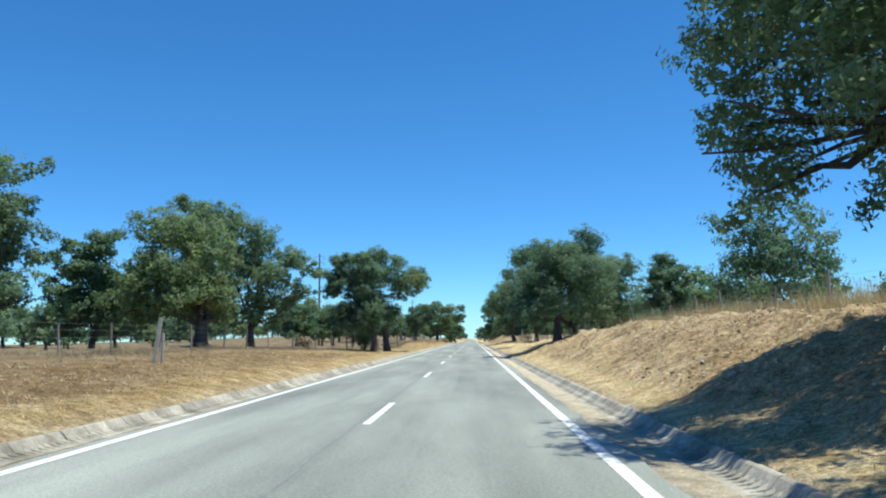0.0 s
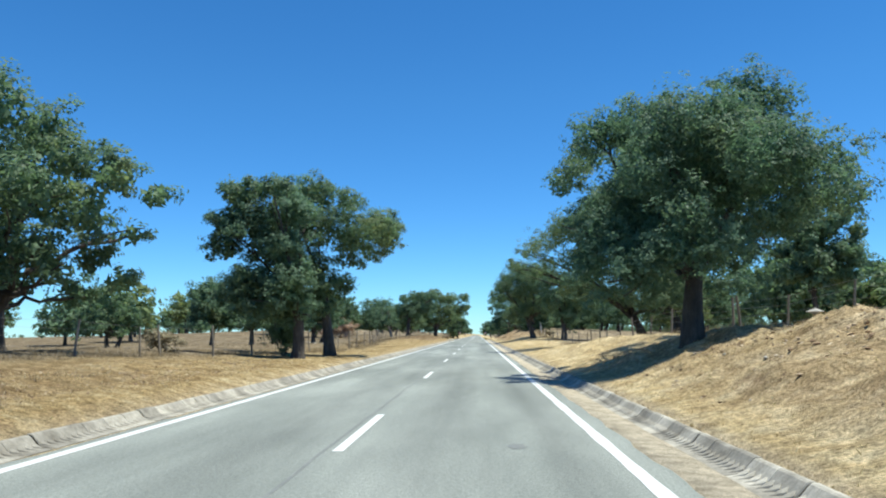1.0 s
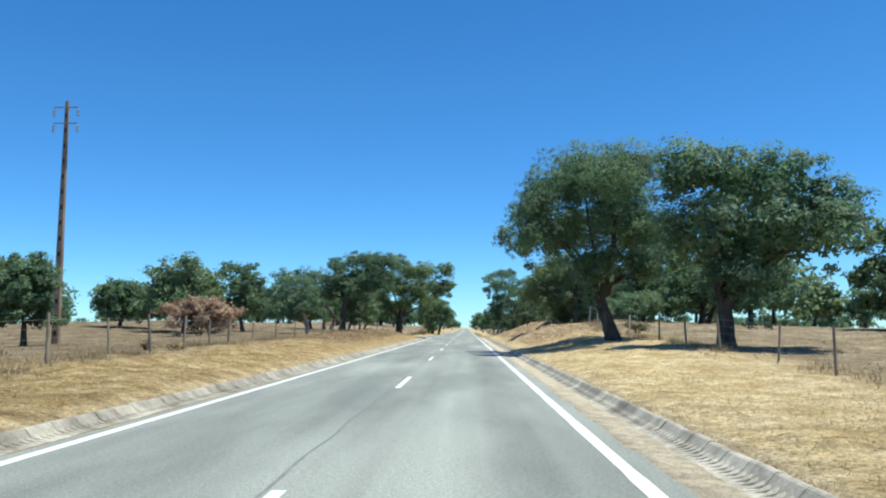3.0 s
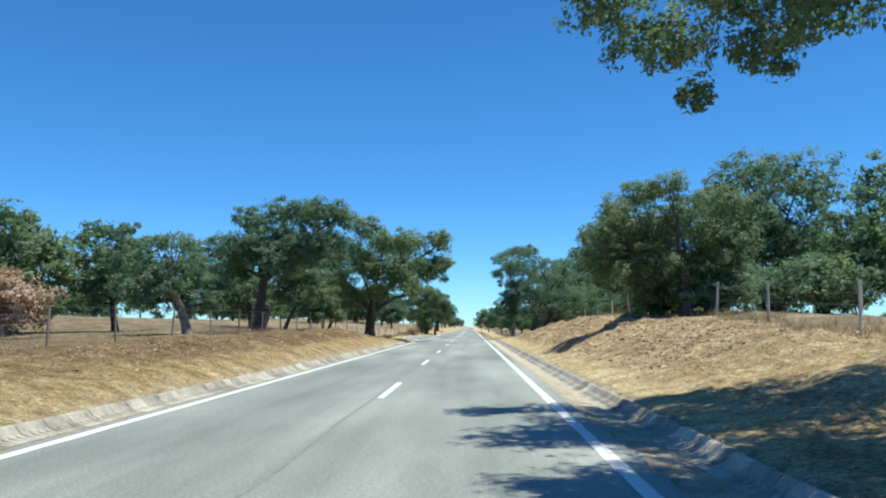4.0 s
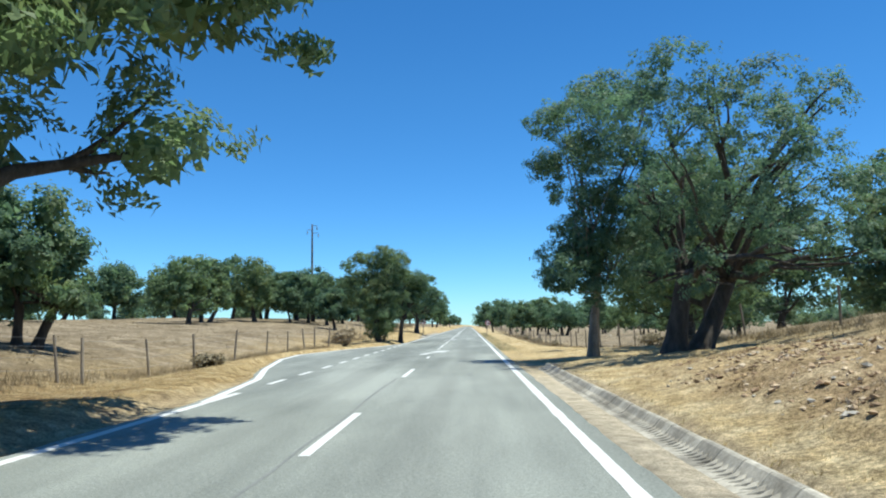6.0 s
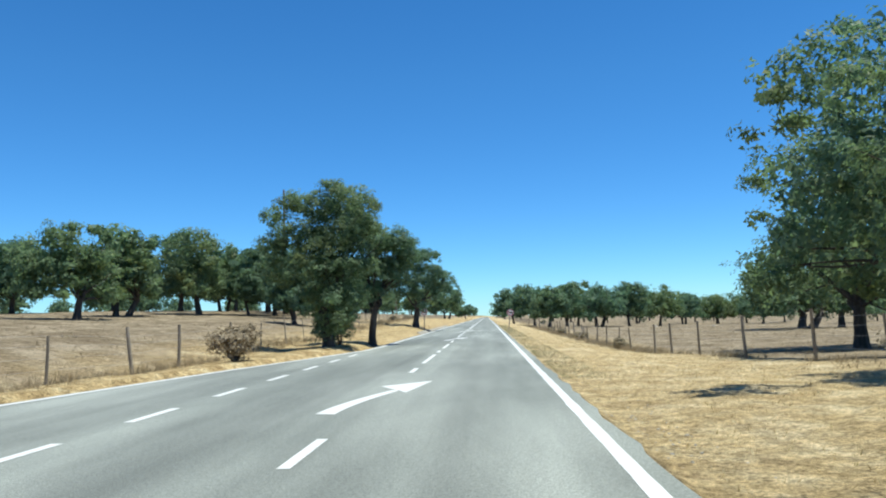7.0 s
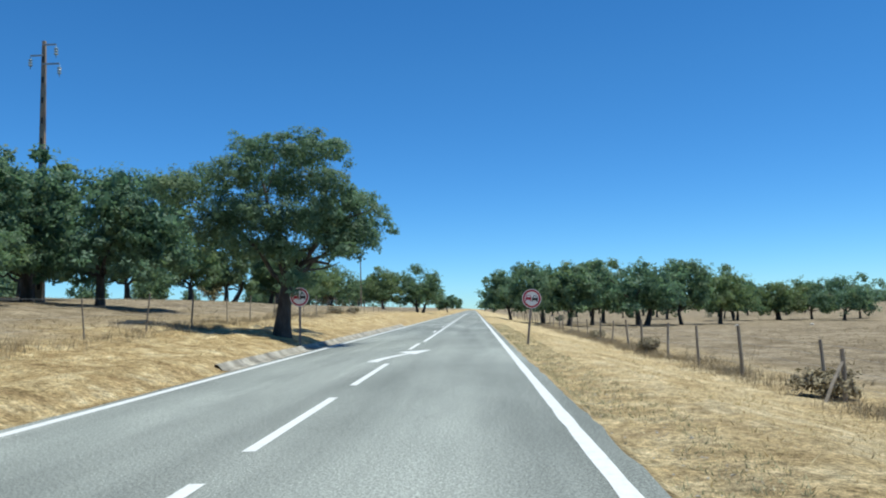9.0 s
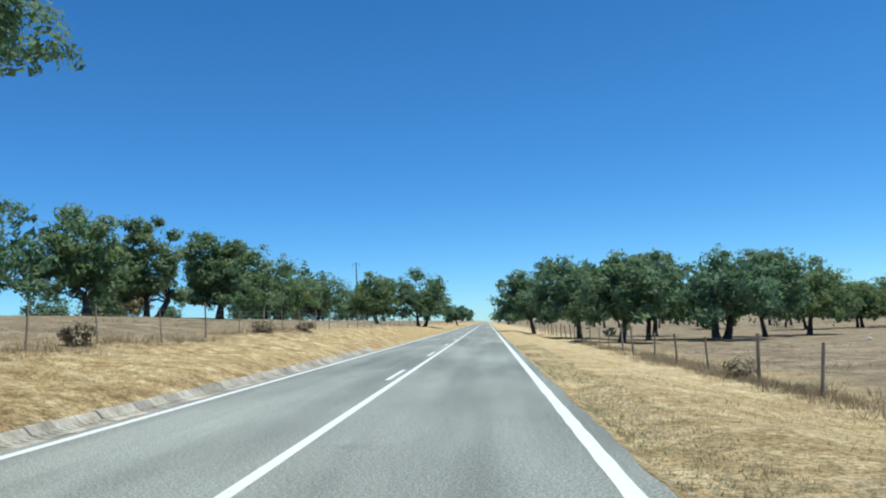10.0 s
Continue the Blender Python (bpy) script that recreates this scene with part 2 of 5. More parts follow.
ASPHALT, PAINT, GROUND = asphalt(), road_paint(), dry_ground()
LEAF = by_island("oak_leaf", [(0.0, (0.116, 0.179, 0.103)), (0.5, (0.146, 0.220, 0.125)), (1.0, (0.185, 0.263, 0.155))], 0.55, 0.47, 0.8)
LEAF_PALE = by_island("pale_oak_leaf", [(0.0, (0.132, 0.186, 0.096)), (0.5, (0.166, 0.228, 0.119)), (1.0, (0.207, 0.271, 0.146))], 0.55, 0.46, 0.8)
LEAF_BROWN = by_island("dead_leaf", [(0.0, (0.27, 0.165, 0.105)), (0.5, (0.42, 0.29, 0.20)), (1.0, (0.56, 0.43, 0.32))], 0.8, 0.2, 0.6)
LEAF_CREAM = by_island("cream_leaf", [(0.0, (0.255, 0.230, 0.111)), (0.5, (0.383, 0.340, 0.187)), (1.0, (0.510, 0.468, 0.306))], 0.8, 0.2, 0.6)
LEAF_BROOM = by_island("broom_twig", [(0.0, (0.17, 0.14, 0.088)), (0.5, (0.27, 0.23, 0.148)), (1.0, (0.38, 0.325, 0.215))], 0.8, 0.1, 0.8)
STRAW = by_island("straw", [(0.0, (0.368, 0.256, 0.120)), (0.4, (0.528, 0.400, 0.208)), (0.8, (0.608, 0.504, 0.296)), (1.0, (0.656, 0.592, 0.416))], 0.75, 0.25, 0.35)
STUBBLE = by_island("stubble", [(0.0, (0.200, 0.148, 0.088)), (0.5, (0.312, 0.244, 0.152)), (1.0, (0.448, 0.368, 0.248))], 0.8, 0.2, 0.35)
WEED = by_island("grey_weed", [(0.0, (0.20, 0.20, 0.11)), (0.5, (0.34, 0.33, 0.20)), (1.0, (0.52, 0.47, 0.31))], 0.8, 0.2, 0.5)
BANK_WEED = by_island("bank_weed", [(0.0, (0.19, 0.125, 0.075)), (0.5, (0.36, 0.26, 0.165)), (1.0, (0.60, 0.49, 0.35))], 0.85, 0.15, 0.5)
BRUSH = by_island("dry_brush", [(0.0, (0.20, 0.155, 0.10)), (0.5, (0.32, 0.26, 0.175)), (1.0, (0.48, 0.40, 0.28))], 0.85, 0.15, 0.5)
BARK = mottled("oak_bark", [(0.25, (0.032, 0.028, 0.024)), (0.5, (0.075, 0.064, 0.055)), (0.75, (0.15, 0.134, 0.118))], 4.0, 0.9, (1, 1, 0.3), 1.0, 0.06)
BARK_PALE = mottled("pale_bark", [(0.25, (0.12, 0.10, 0.085)), (0.5, (0.27, 0.24, 0.205)), (0.75, (0.42, 0.39, 0.35))], 4.0, 0.9, (1, 1, 0.3), 1.0, 0.06)
CONCRETE = mottled("old_concrete", [(0.35, (0.235, 0.212, 0.170)), (0.5, (0.36, 0.332, 0.275)), (0.65, (0.48, 0.445, 0.375))], 2.0, 0.9, None, 0.5, 0.02, 0.0, True)
POST_WOOD = mottled("weathered_wood", [(0.25, (0.13, 0.11, 0.088)), (0.5, (0.26, 0.222, 0.175)), (0.75, (0.41, 0.36, 0.295))], 9.0, 0.9, (1, 1, 0.15), 0.7, 0.01, 0.0, True)
# paler post colour, used only along the right bank crest
POST_PALE = mottled("pale_post", [(0.25, (0.36, 0.34, 0.31)), (0.5, (0.54, 0.52, 0.48)), (0.75, (0.68, 0.66, 0.62))], 9.0, 0.9, (1, 1, 0.15), 0.7, 0.01, 0.0, True)
POLE_MAT = mottled("stained_pole", [(0.25, (0.20, 0.13, 0.085)), (0.5, (0.31, 0.22, 0.15)), (0.75, (0.42, 0.33, 0.24))], 1.5, 0.85, (1, 1, 0.3), 0.4, 0.01)
STEEL = mottled("galvanised_steel", [(0.3, (0.32, 0.32, 0.31)), (0.7, (0.46, 0.46, 0.45))], 6.0, 0.5, None, 0.1, 0.004, 0.7)
RUST = mottled("weathered_post", [(0.3, (0.17, 0.14, 0.12)), (0.7, (0.30, 0.26, 0.23))], 6.0, 0.7, None, 0.2, 0.004, 0.2)
CLOD = by_island("dry_clod", [(0.0, (0.15, 0.096, 0.058)), (0.3, (0.28, 0.19, 0.118)), (0.65, (0.44, 0.325, 0.21)), (1.0, (0.68, 0.56, 0.41))], 0.95, 0.0, 0.5)
STONE = mottled("pale_stone", [(0.25, (0.336, 0.304, 0.256)), (0.75, (0.528, 0.496, 0.440))], 5.0, 0.9, None, 0.5, 0.02)
SIGN_WHITE, SIGN_RED, SIGN_BLACK = plain("sign_white", (0.78, 0.78, 0.76), 0.4), plain("sign_red", (0.42, 0.025, 0.045), 0.4), plain("sign_black", (0.018, 0.018, 0.02), 0.4)
GLASS_GREEN = plain("insulator_glass", (0.30, 0.36, 0.36), 0.2)
HOLE_SHADE = plain("hole_shade_dark", (0.03, 0.025, 0.02), 0.9)
SEAM = mottled("tar_seam", [(0.3, (0.152, 0.158, 0.148)), (0.7, (0.232, 0.240, 0.224))], 4.0, 0.7, None, 0.3, 0.004)

# ---- small helpers ----
rng = np.random.default_rng(7)


def mesh_object(name, verts, faces, mat, parent=None, label="", smooth=False, normals=None):
    """One mesh object from numpy arrays: verts (n, 3), faces (k, 3) or (k, 4)."""
    me = bpy.data.meshes.new(name)
    v, f = np.asarray(verts, np.float32), np.asarray(faces, np.int32)
    me.vertices.add(len(v))
    me.vertices.foreach_set("co", v.ravel())
    me.loops.add(f.size)
    me.loops.foreach_set("vertex_index", f.ravel())
    me.polygons.add(len(f))
    me.polygons.foreach_set("loop_start", np.arange(0, f.size, f.shape[1], dtype=np.int32))
    me.polygons.foreach_set("use_smooth", np.full(len(f), smooth))
    me.update(calc_edges=True)
    if normals is not None:
        at = me.attributes.new("custom_normal", "FLOAT_VECTOR", "POINT")
        at.data.foreach_set("vector", np.asarray(normals, np.float32).ravel())
    me.materials.append(mat)
    ob = new(name, me)
    ob.parent = parent
    return tagged(ob, label)


def part(name, bm, mat, parent=None, label="", smooth=False):
    """One bmesh as one mesh object."""
    me = bpy.data.meshes.new(name)
    for f in bm.faces:
        f.smooth = smooth
    bm.to_mesh(me)
    bm.free()
    me.materials.append(mat)
    ob = new(name, me)
    ob.parent = parent
    return tagged(ob, label)


def same_part(name, ob, parent, m):
    """Another object on the mesh of ob."""
    o = new(name, ob.data)
    o.parent, o.matrix_basis = parent, m
    return o


def thing(name, at, label, category, group="", kind=""):
    e = new(name)
    e.empty_display_size = 0.3
    e.matrix_basis = pose(*at)
    return tagged(e, label, category, group, kind)


def box(bm, x0, x1, y0, y1, z0, z1, soft=0.0):
    r = bmesh.ops.create_cube(bm, size=1, matrix=Matrix.LocRotScale(((x0 + x1) / 2, (y0 + y1) / 2, (z0 + z1) / 2), None, (x1 - x0, y1 - y0, z1 - z0)))
    if soft:
        edges = list({e for v in r["verts"] for e in v.link_edges})
        bmesh.ops.bevel(bm, geom=edges, offset=soft, segments=2, affect="EDGES", profile=0.5)
    return bm


def tube(points, radii, sides=8, rough=0.0):
    """Rings along a line, for trunks, limbs and posts: verts and quads."""
    p, n = np.array(points, float), len(points)
    d = np.gradient(p, axis=0)
    d /= np.linalg.norm(d, axis=1)[:, None] + 1e-9
    ref = np.where(np.abs(d[:, 2:3]) > 0.8, np.array([[1.0, 0, 0]]), np.array([[0, 0, 1.0]]))
    u = np.cross(d, ref)
    u /= np.linalg.norm(u, axis=1)[:, None]
    w = np.cross(d, u)
    a = np.arange(sides) * 2 * np.pi / sides
    r = np.array(radii)[:, None] * (1 + rough * rng.uniform(-1, 1, (n, sides)))
    v = p[:, None, :] + r[..., None] * (np.cos(a)[None, :, None] * u[:, None, :] + np.sin(a)[None, :, None] * w[:, None, :])
    i, j = np.meshgrid(np.arange(n - 1), np.arange(sides), indexing="ij")
    k = (j + 1) % sides
    f = np.stack([i * sides + j, i * sides + k, (i + 1) * sides + k, (i + 1) * sides + j], -1).reshape(-1, 4)
    return v.reshape(-1, 3), f


def joined(pieces):
    vs, fs, n = [], [], 0
    for v, f in pieces:
        vs.append(v)
        fs.append(f + n)
        n += len(v)
    return np.concatenate(vs), np.concatenate(fs)


def lattice(ix, iy, seed):
    h = np.sin(ix * 127.1 + iy * 311.7 + seed * 74.7) * 43758.5453
    return h - np.floor(h)


def value_noise(x, y, scale, seed=0):
    """Smooth noise from -1 to 1, one hill about every 1/scale metres."""
    x, y = x * scale, y * scale
    ix, iy = np.floor(x), np.floor(y)
    fx, fy = x - ix, y - iy
    fx, fy = fx * fx * (3 - 2 * fx), fy * fy * (3 - 2 * fy)
    a, b = lattice(ix, iy, seed), lattice(ix + 1, iy, seed)
    c, d = lattice(ix, iy + 1, seed), lattice(ix + 1, iy + 1, seed)
    return 2 * ((a * (1 - fx) + b * fx) * (1 - fy) + (c * (1 - fx) + d * fx) * fy) - 1


# ---- the lie of the land ----
HALF = 3.1          # centre line to edge line
RIGHT_CREST = [(-60, 1.8), (33, 1.85), (48, 1.6), (54, 1.35), (58, 1.0), (63, 1.2), (74, 1.1), (80, 0.75), (86, 0.42), (95, 0.2), (112, 0.1), (122, 0.5), (130, 0.7), (138, 1.0),
               (148, 1.2), (158, 1.7), (166, 1.88), (172, 1.88), (178, 1.8), (184, 1.62), (190, 1.45), (197, 1.1), (204, 0.6), (213, 0.25), (225, 0.0), (238, -0.35), (252, -0.8), (285, -0.85), (330, -0.8), (420, -0.6)]
RIGHT_FIELD = [(-60, 1.7), (50, 1.6), (80, 1.0), (95, 0.3), (110, 0.0), (130, 0.6), (150, 1.6), (175, 2.5), (190, 2.35), (200, 1.9), (207, 1.55), (214, 1.1), (222, 0.5), (235, -0.4), (250, -0.95), (290, -0.95), (350, -1.0), (420, -0.9)]
RIGHT_FAR = [(-60, 2.0), (60, 1.8), (110, 0.6), (150, 1.2), (190, 1.4), (230, -0.3), (290, -0.8), (366, -1.7), (420, -1.8)]
LEFT_CREST = [(-60, 0.55), (20, 0.5), (44, 0.55), (60, 0.3), (69, 0.16), (90, 0.15), (105, 0.3), (118, 0.45), (140, 0.6), (155, 0.9), (167, 1.0), (178, 1.0), (186, 0.75), (194, 0.35),
              (200, 0.0), (210, -0.2), (222, -0.3), (236, -0.1), (246, 0.08), (265, 0.3), (285, 0.6), (300, 0.72), (330, 0.85), (420, 0.6)]
LEFT_FIELD = [(-60, 0.9), (44, 1.05), (58, 0.85), (92, 0.6), (115, 0.42), (140, 0.6), (163, 0.85), (185, 1.15), (212, 0.85), (240, 0.9), (280, 1.5), (295, 1.7), (340, 1.9), (420, 1.5)]
LEFT_FAR = [(-60, 0.5), (126, 0.1), (148, 0.2), (181, 0.9), (212, 1.7), (262, 1.9), (274, 2.1), (292, 2.6), (340, 2.9), (420, 2.6)]
LEFT_RIDGE = [(-60, -0.4), (126, -0.2), (160, 1.0), (205, 2.5), (262, 2.5), (300, 3.1), (340, 3.4), (420, 3.2)]
BAY = [(198.5, 3.3), (204.6, 4.0), (209.5, 5.1), (217, 6.4), (222.5, 6.8), (226, 6.3), (231, 5.5), (237, 4.3), (242, 3.4), (245, 3.3)]


def along(table, y):
    t = np.array(table, float)
    return np.interp(y, t[:, 0], t[:, 1])


def left_edge(y):
    return along([(-100, 3.34)] + [(a, b + 0.04) for a, b in BAY] + [(900, 3.34)], y)


def right_edge(y):
    return np.interp(y, [198, 210], [3.41, 3.37])


def height(x, y):
    """The ground's height beside the road."""
    x, y = np.asarray(x, float), np.asarray(y, float)
    rc, rf, rr = along(RIGHT_CREST, y), along(RIGHT_FIELD, y), along(RIGHT_FAR, y)
    lc, lf, lr, lg = along(LEFT_CREST, y), along(LEFT_FIELD, y), along(LEFT_FAR, y), along(LEFT_RIDGE, y)
    e = left_edge(y)
    gut = np.interp(y, [208.5, 211.5], [1, 0])
    z = np.zeros(np.broadcast(x, y).shape)
    k = right_edge(y)
    right = [(k, -0.03 + 0 * y), (k + 0.1, -0.045 + 0 * y), (3.88, -0.055 + 0 * y), (3.95, -0.05 - 0.05 * gut), (4.26, -0.04 - 0.06 * gut), (4.38, 0.095 * gut - 0.03), (5.3, 0.17 * gut + 0.07 * rc - 0.02), (8.3, rc * 0.93), (9.6, rc), (14, rf), (34, rr), (75, rr - 0.7), (200, rr * 0 - 1.0), (4000, rr * 0 - 2)]
    left = [(e + 0.02, -0.035 + 0 * y), (e + 0.30, -0.055 + 0 * y), (e + 0.38, -0.09 + 0 * y), (e + 0.68, -0.06 + 0 * y), (e + 0.80, 0.065 + 0 * y), (e + 1.05, 0.085 + 0.1 * lc), (e + 1.5, 0.14 + 0.3 * lc), (e + 3.4, lc * 0.95), (e + 4.4, lc), (15, lf), (28, lr), (44, lg), (75, lg * 0.7), (200, lg * 0), (4000, lg * 0 - 2)]
    for side, rows in ((x >= 0, right), (x < 0, left)):
        ax = np.abs(x)
        for (xa, za), (xb, zb) in zip(rows, rows[1:]):
            w = np.clip((ax - xa) / np.maximum(xb - xa, 0.01), 0, 1)
            s = np.where(ax >= xa, za + (zb - za) * w, 0)
            z = np.where(side & (ax >= xa) & (ax <= xb), s, z)
    edge = np.where(x >= 0, right_edge(y), e)
    away = np.clip((np.abs(x) - edge - 0.9) / 1.2, 0, 1)
    slope = np.where(x >= 0, np.clip(rc / 1.6, 0, 1.2), np.clip(lc / 1.0, 0, 1)) * np.clip((np.abs(x) - 5) / 1, 0, 1) * np.clip((10.5 - np.abs(x)) / 1.5, 0, 1)
    z = z + away * (0.05 * value_noise(x, y, 0.5, 1) + 0.03 * value_noise(x, y, 1.3, 2) + 0.02 * value_noise(x, y, 3.1, 5))
    z = z + slope * (0.13 * value_noise(x, y, 0.45, 3) + 0.12 * value_noise(x, y, 1.1, 4) + 0.10 * value_noise(x, y, 2.3, 6) + 0.05 * rubble(x, y))
    return np.where(np.abs(x) < edge - 0.05, -0.15, z)


def rubble(x, y):
    """Uneven clods on the cut banks, rougher in some stretches."""
    n = value_noise(x, y, 1.9, 8)
    return np.where(n > 0.1, 1, 0.3) * (2 * lattice(np.floor(x * 3.1), np.floor(y * 2.6), 9) - 1)


def ground_at(x, y):
    return float(height(np.array([x]), np.array([y]))[0])


def build_ground():
    near_r = np.concatenate([[0, 3.2, 3.31, 3.36], np.arange(3.48, 10.6, 0.2), np.arange(10.9, 16, 0.45), np.arange(17, 40, 1.5), [44, 52, 62, 75, 95, 130, 200, 400, 900, 2000, 4000]])
    near_l = np.concatenate([[2.9, 3.2, 3.31, 3.36], np.arange(3.5, 11.6, 0.2), np.arange(11.9, 17, 0.45), np.arange(18, 48, 1.5), [52, 60, 75, 95, 130, 200, 400, 900, 2000, 4000]])
    xs = np.concatenate([-near_l[::-1], near_r])
    ys = np.concatenate([[-3000, -1000, -300, -120, -60, -30, -12], *([np.arange(-6, 90, 0.38), np.arange(90, 135, 0.6), np.arange(135, 205, 0.36), np.arange(205, 300, 0.6)]), np.arange(300, 420, 1.5), [430, 450, 480, 520, 600, 750, 1000, 1500, 2500, 4000]])
    X, Y = np.meshgrid(xs, ys)
    Z = height(X, Y)
    i, j = np.meshgrid(np.arange(len(ys) - 1), np.arange(len(xs) - 1), indexing="ij")
    n = len(xs)
    f = np.stack([i * n + j, i * n + j + 1, (i + 1) * n + j + 1, (i + 1) * n + j], -1).reshape(-1, 4)
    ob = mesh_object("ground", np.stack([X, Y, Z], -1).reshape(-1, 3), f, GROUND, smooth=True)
    tagged(ob, "sun-dried straw-coloured verge, earth banks and brown pasture", "ground", kind="structure")


def build_road():
    ys = np.concatenate([np.arange(-60, 310, 0.5), np.arange(310, 900, 10)])
    jag = lambda s: 0.035 * value_noise(ys, ys * 0, 1.7, s) + 0.02 * value_noise(ys, ys * 0, 4.0, s + 1)
    l, r = -left_edge(ys) + jag(11), right_edge(ys) + jag(15)
    cols = [l - 0.03, l, l * 0.5, l * 0, r * 0.5, r, r + 0.03]
    zs = [-0.16, 0, 0, 0, 0, 0, -0.16]
    v = np.stack([np.stack([c, ys, z + 0 * ys], -1) for c, z in zip(cols, zs)], 1)
    n = 7
    i, j = np.meshgrid(np.arange(len(ys) - 1), np.arange(n - 1), indexing="ij")
    f = np.stack([i * n + j, i * n + j + 1, (i + 1) * n + j + 1, (i + 1) * n + j], -1).reshape(-1, 4)
    ob = mesh_object("road", v.reshape(-1, 3), f, ASPHALT)
    return tagged(ob, "sun-bleached grey two-lane asphalt road with ragged edges", "road", kind="structure")


def strip(name, ys, xa, xb, mat, road, z=0.004):
    """A painted band on the road between two lines of x."""
    ys = np.asarray(ys, float)
    a, b = np.broadcast_to(xa, ys.shape), np.broadcast_to(xb, ys.shape)
    v = np.stack([np.stack([a, ys, 0 * ys + z], -1), np.stack([b, ys, 0 * ys + z], -1)], 1).reshape(-1, 3)
    i = np.arange(len(ys) - 1)
    f = np.stack([2 * i, 2 * i + 1, 2 * i + 3, 2 * i + 2], -1)
    return mesh_object(name, v, f, mat, road)


def build_markings(road):
    long = np.concatenate([np.arange(-40, 312, 0.5), np.arange(312, 700, 8)])
    w = 0.02 * value_noise(long, long * 0, 2.2, 31)
    strip("edge_line", long, HALF - 0.08 + w * 0.5, HALF + 0.075 - w * 0.4, PAINT, road)
    a = np.arange(-40, 201.0, 0.5)
    strip("edge_line", a, -HALF - 0.085, -HALF + 0.085 + 0.01 * value_noise(a, a * 0, 2.2, 33), PAINT, road)
    b = np.arange(198.5, 245.2, 0.5)
    off = along(BAY, b)
    strip("edge_line", b, -off - 0.06 + 0.12, -off + 0.14 + 0.12, PAINT, road, 0.008)
    c = np.concatenate([np.arange(244.5, 312, 0.5), np.arange(312, 700, 8)])
    strip("edge_line", c, -HALF - 0.085, -HALF + 0.085, PAINT, road)
    for k in range(11):
        y = 202.9 + 3.42 * k
        strip("lane_dash", [y, y + 0.8, y + 1.65], -HALF - 0.075, -HALF + 0.075, PAINT, road)
    dashes = [(y, y + 4.0) for y in (-17.0, -2.8, 11.4, 25.9, 40.2, 54.6, 68.5, 82.3, 96.0, 111.0, 125.8)] + [(140.4, 144.4), (152.8, 156.9), (165.2, 169.2), (179.3, 183.8), (192.5, 196.5), (204.9, 208.6), (216.5, 218.2)]
    dashes += [(228.3, 229.9), (232.0, 237.1), (238.6, 240.2), (242.3, 247.3), (249.4, 252.4), (259.5, 262.6), (263.9, 268.2), (270.0, 275.2), (281.6, 286.0)]
    for y0, y1 in dashes:
        strip("centre_dash", np.linspace(y0, y1, 6), -0.065, 0.065, PAINT, road)
    s = np.concatenate([np.arange(287.4, 312, 0.5), np.arange(312, 700, 8)])
    strip("centre_line", s, 0.03, 0.17, PAINT, road)
    for k in range(17):
        y = 299.2 + 12.0 * k
        strip("centre_dash", [y, y + 1.8, y + 3.6], -0.23, -0.11, PAINT, road)
    # return arrows that bend from the centre line towards the right lane
    for y0 in (220.5, 252.7, 275.9):
        u = np.linspace(0, 1, 9)
        cx = -0.45 + 0.62 * u ** 1.6
        hw = 0.15 - 0.06 * u
        v = np.stack([np.stack([cx - hw, y0 + 3.4 * u, 0 * u + 0.004], -1), np.stack([cx + hw, y0 + 3.4 * u - 0.1, 0 * u + 0.004], -1)], 1).reshape(-1, 3)
        i = np.arange(8)
        f = np.stack([2 * i, 2 * i + 1, 2 * i + 3, 2 * i + 2], -1)
        v = np.concatenate([v, [[-0.24, y0 + 4.25, 0.004], [0.40, y0 + 2.85, 0.004], [0.72, y0 + 5.3, 0.004], [0.1, y0 + 3.5, 0.004]]])
        f = np.concatenate([f, [[18, 21, 19, 20]]])
        mesh_object("arrow", v, f, PAINT, road)
    y = np.arange(-30, 205, 0.5)
    x = -0.14 + 0.03 * value_noise(y, y * 0, 0.6, 41)
    strip("tar_seam", y, x - 0.02, x + 0.02, SEAM, road, 0.002)


def build_stains(road):
    """Dark tar and oil spots on the driving lane."""
    random.seed(21)
    for x, y, r in ((1.75, 205.4, 0.09), (1.85, 205.0, 0.06), (1.78, 206.2, 0.08), (1.7, 206.9, 0.05), (1.95, 163.8, 0.16), (1.8, 164.6, 0.10), (2.05, 40.6, 0.12), (1.1, 88.0, 0.12), (1.9, 231.0, 0.10), (0.9, 258.4, 0.12)):
        n = 14
        v = [(x, y, 0.003)] + [(x + r * random.uniform(0.6, 1.15) * math.cos(6.2832 * i / n), y + 2.2 * r * random.uniform(0.6, 1.15) * math.sin(6.2832 * i / n), 0.003) for i in range(n)]
        mesh_object("tar_spot", v, [(0, 1 + i, 1 + (i + 1) % n) for i in range(n)], SEAM, road)


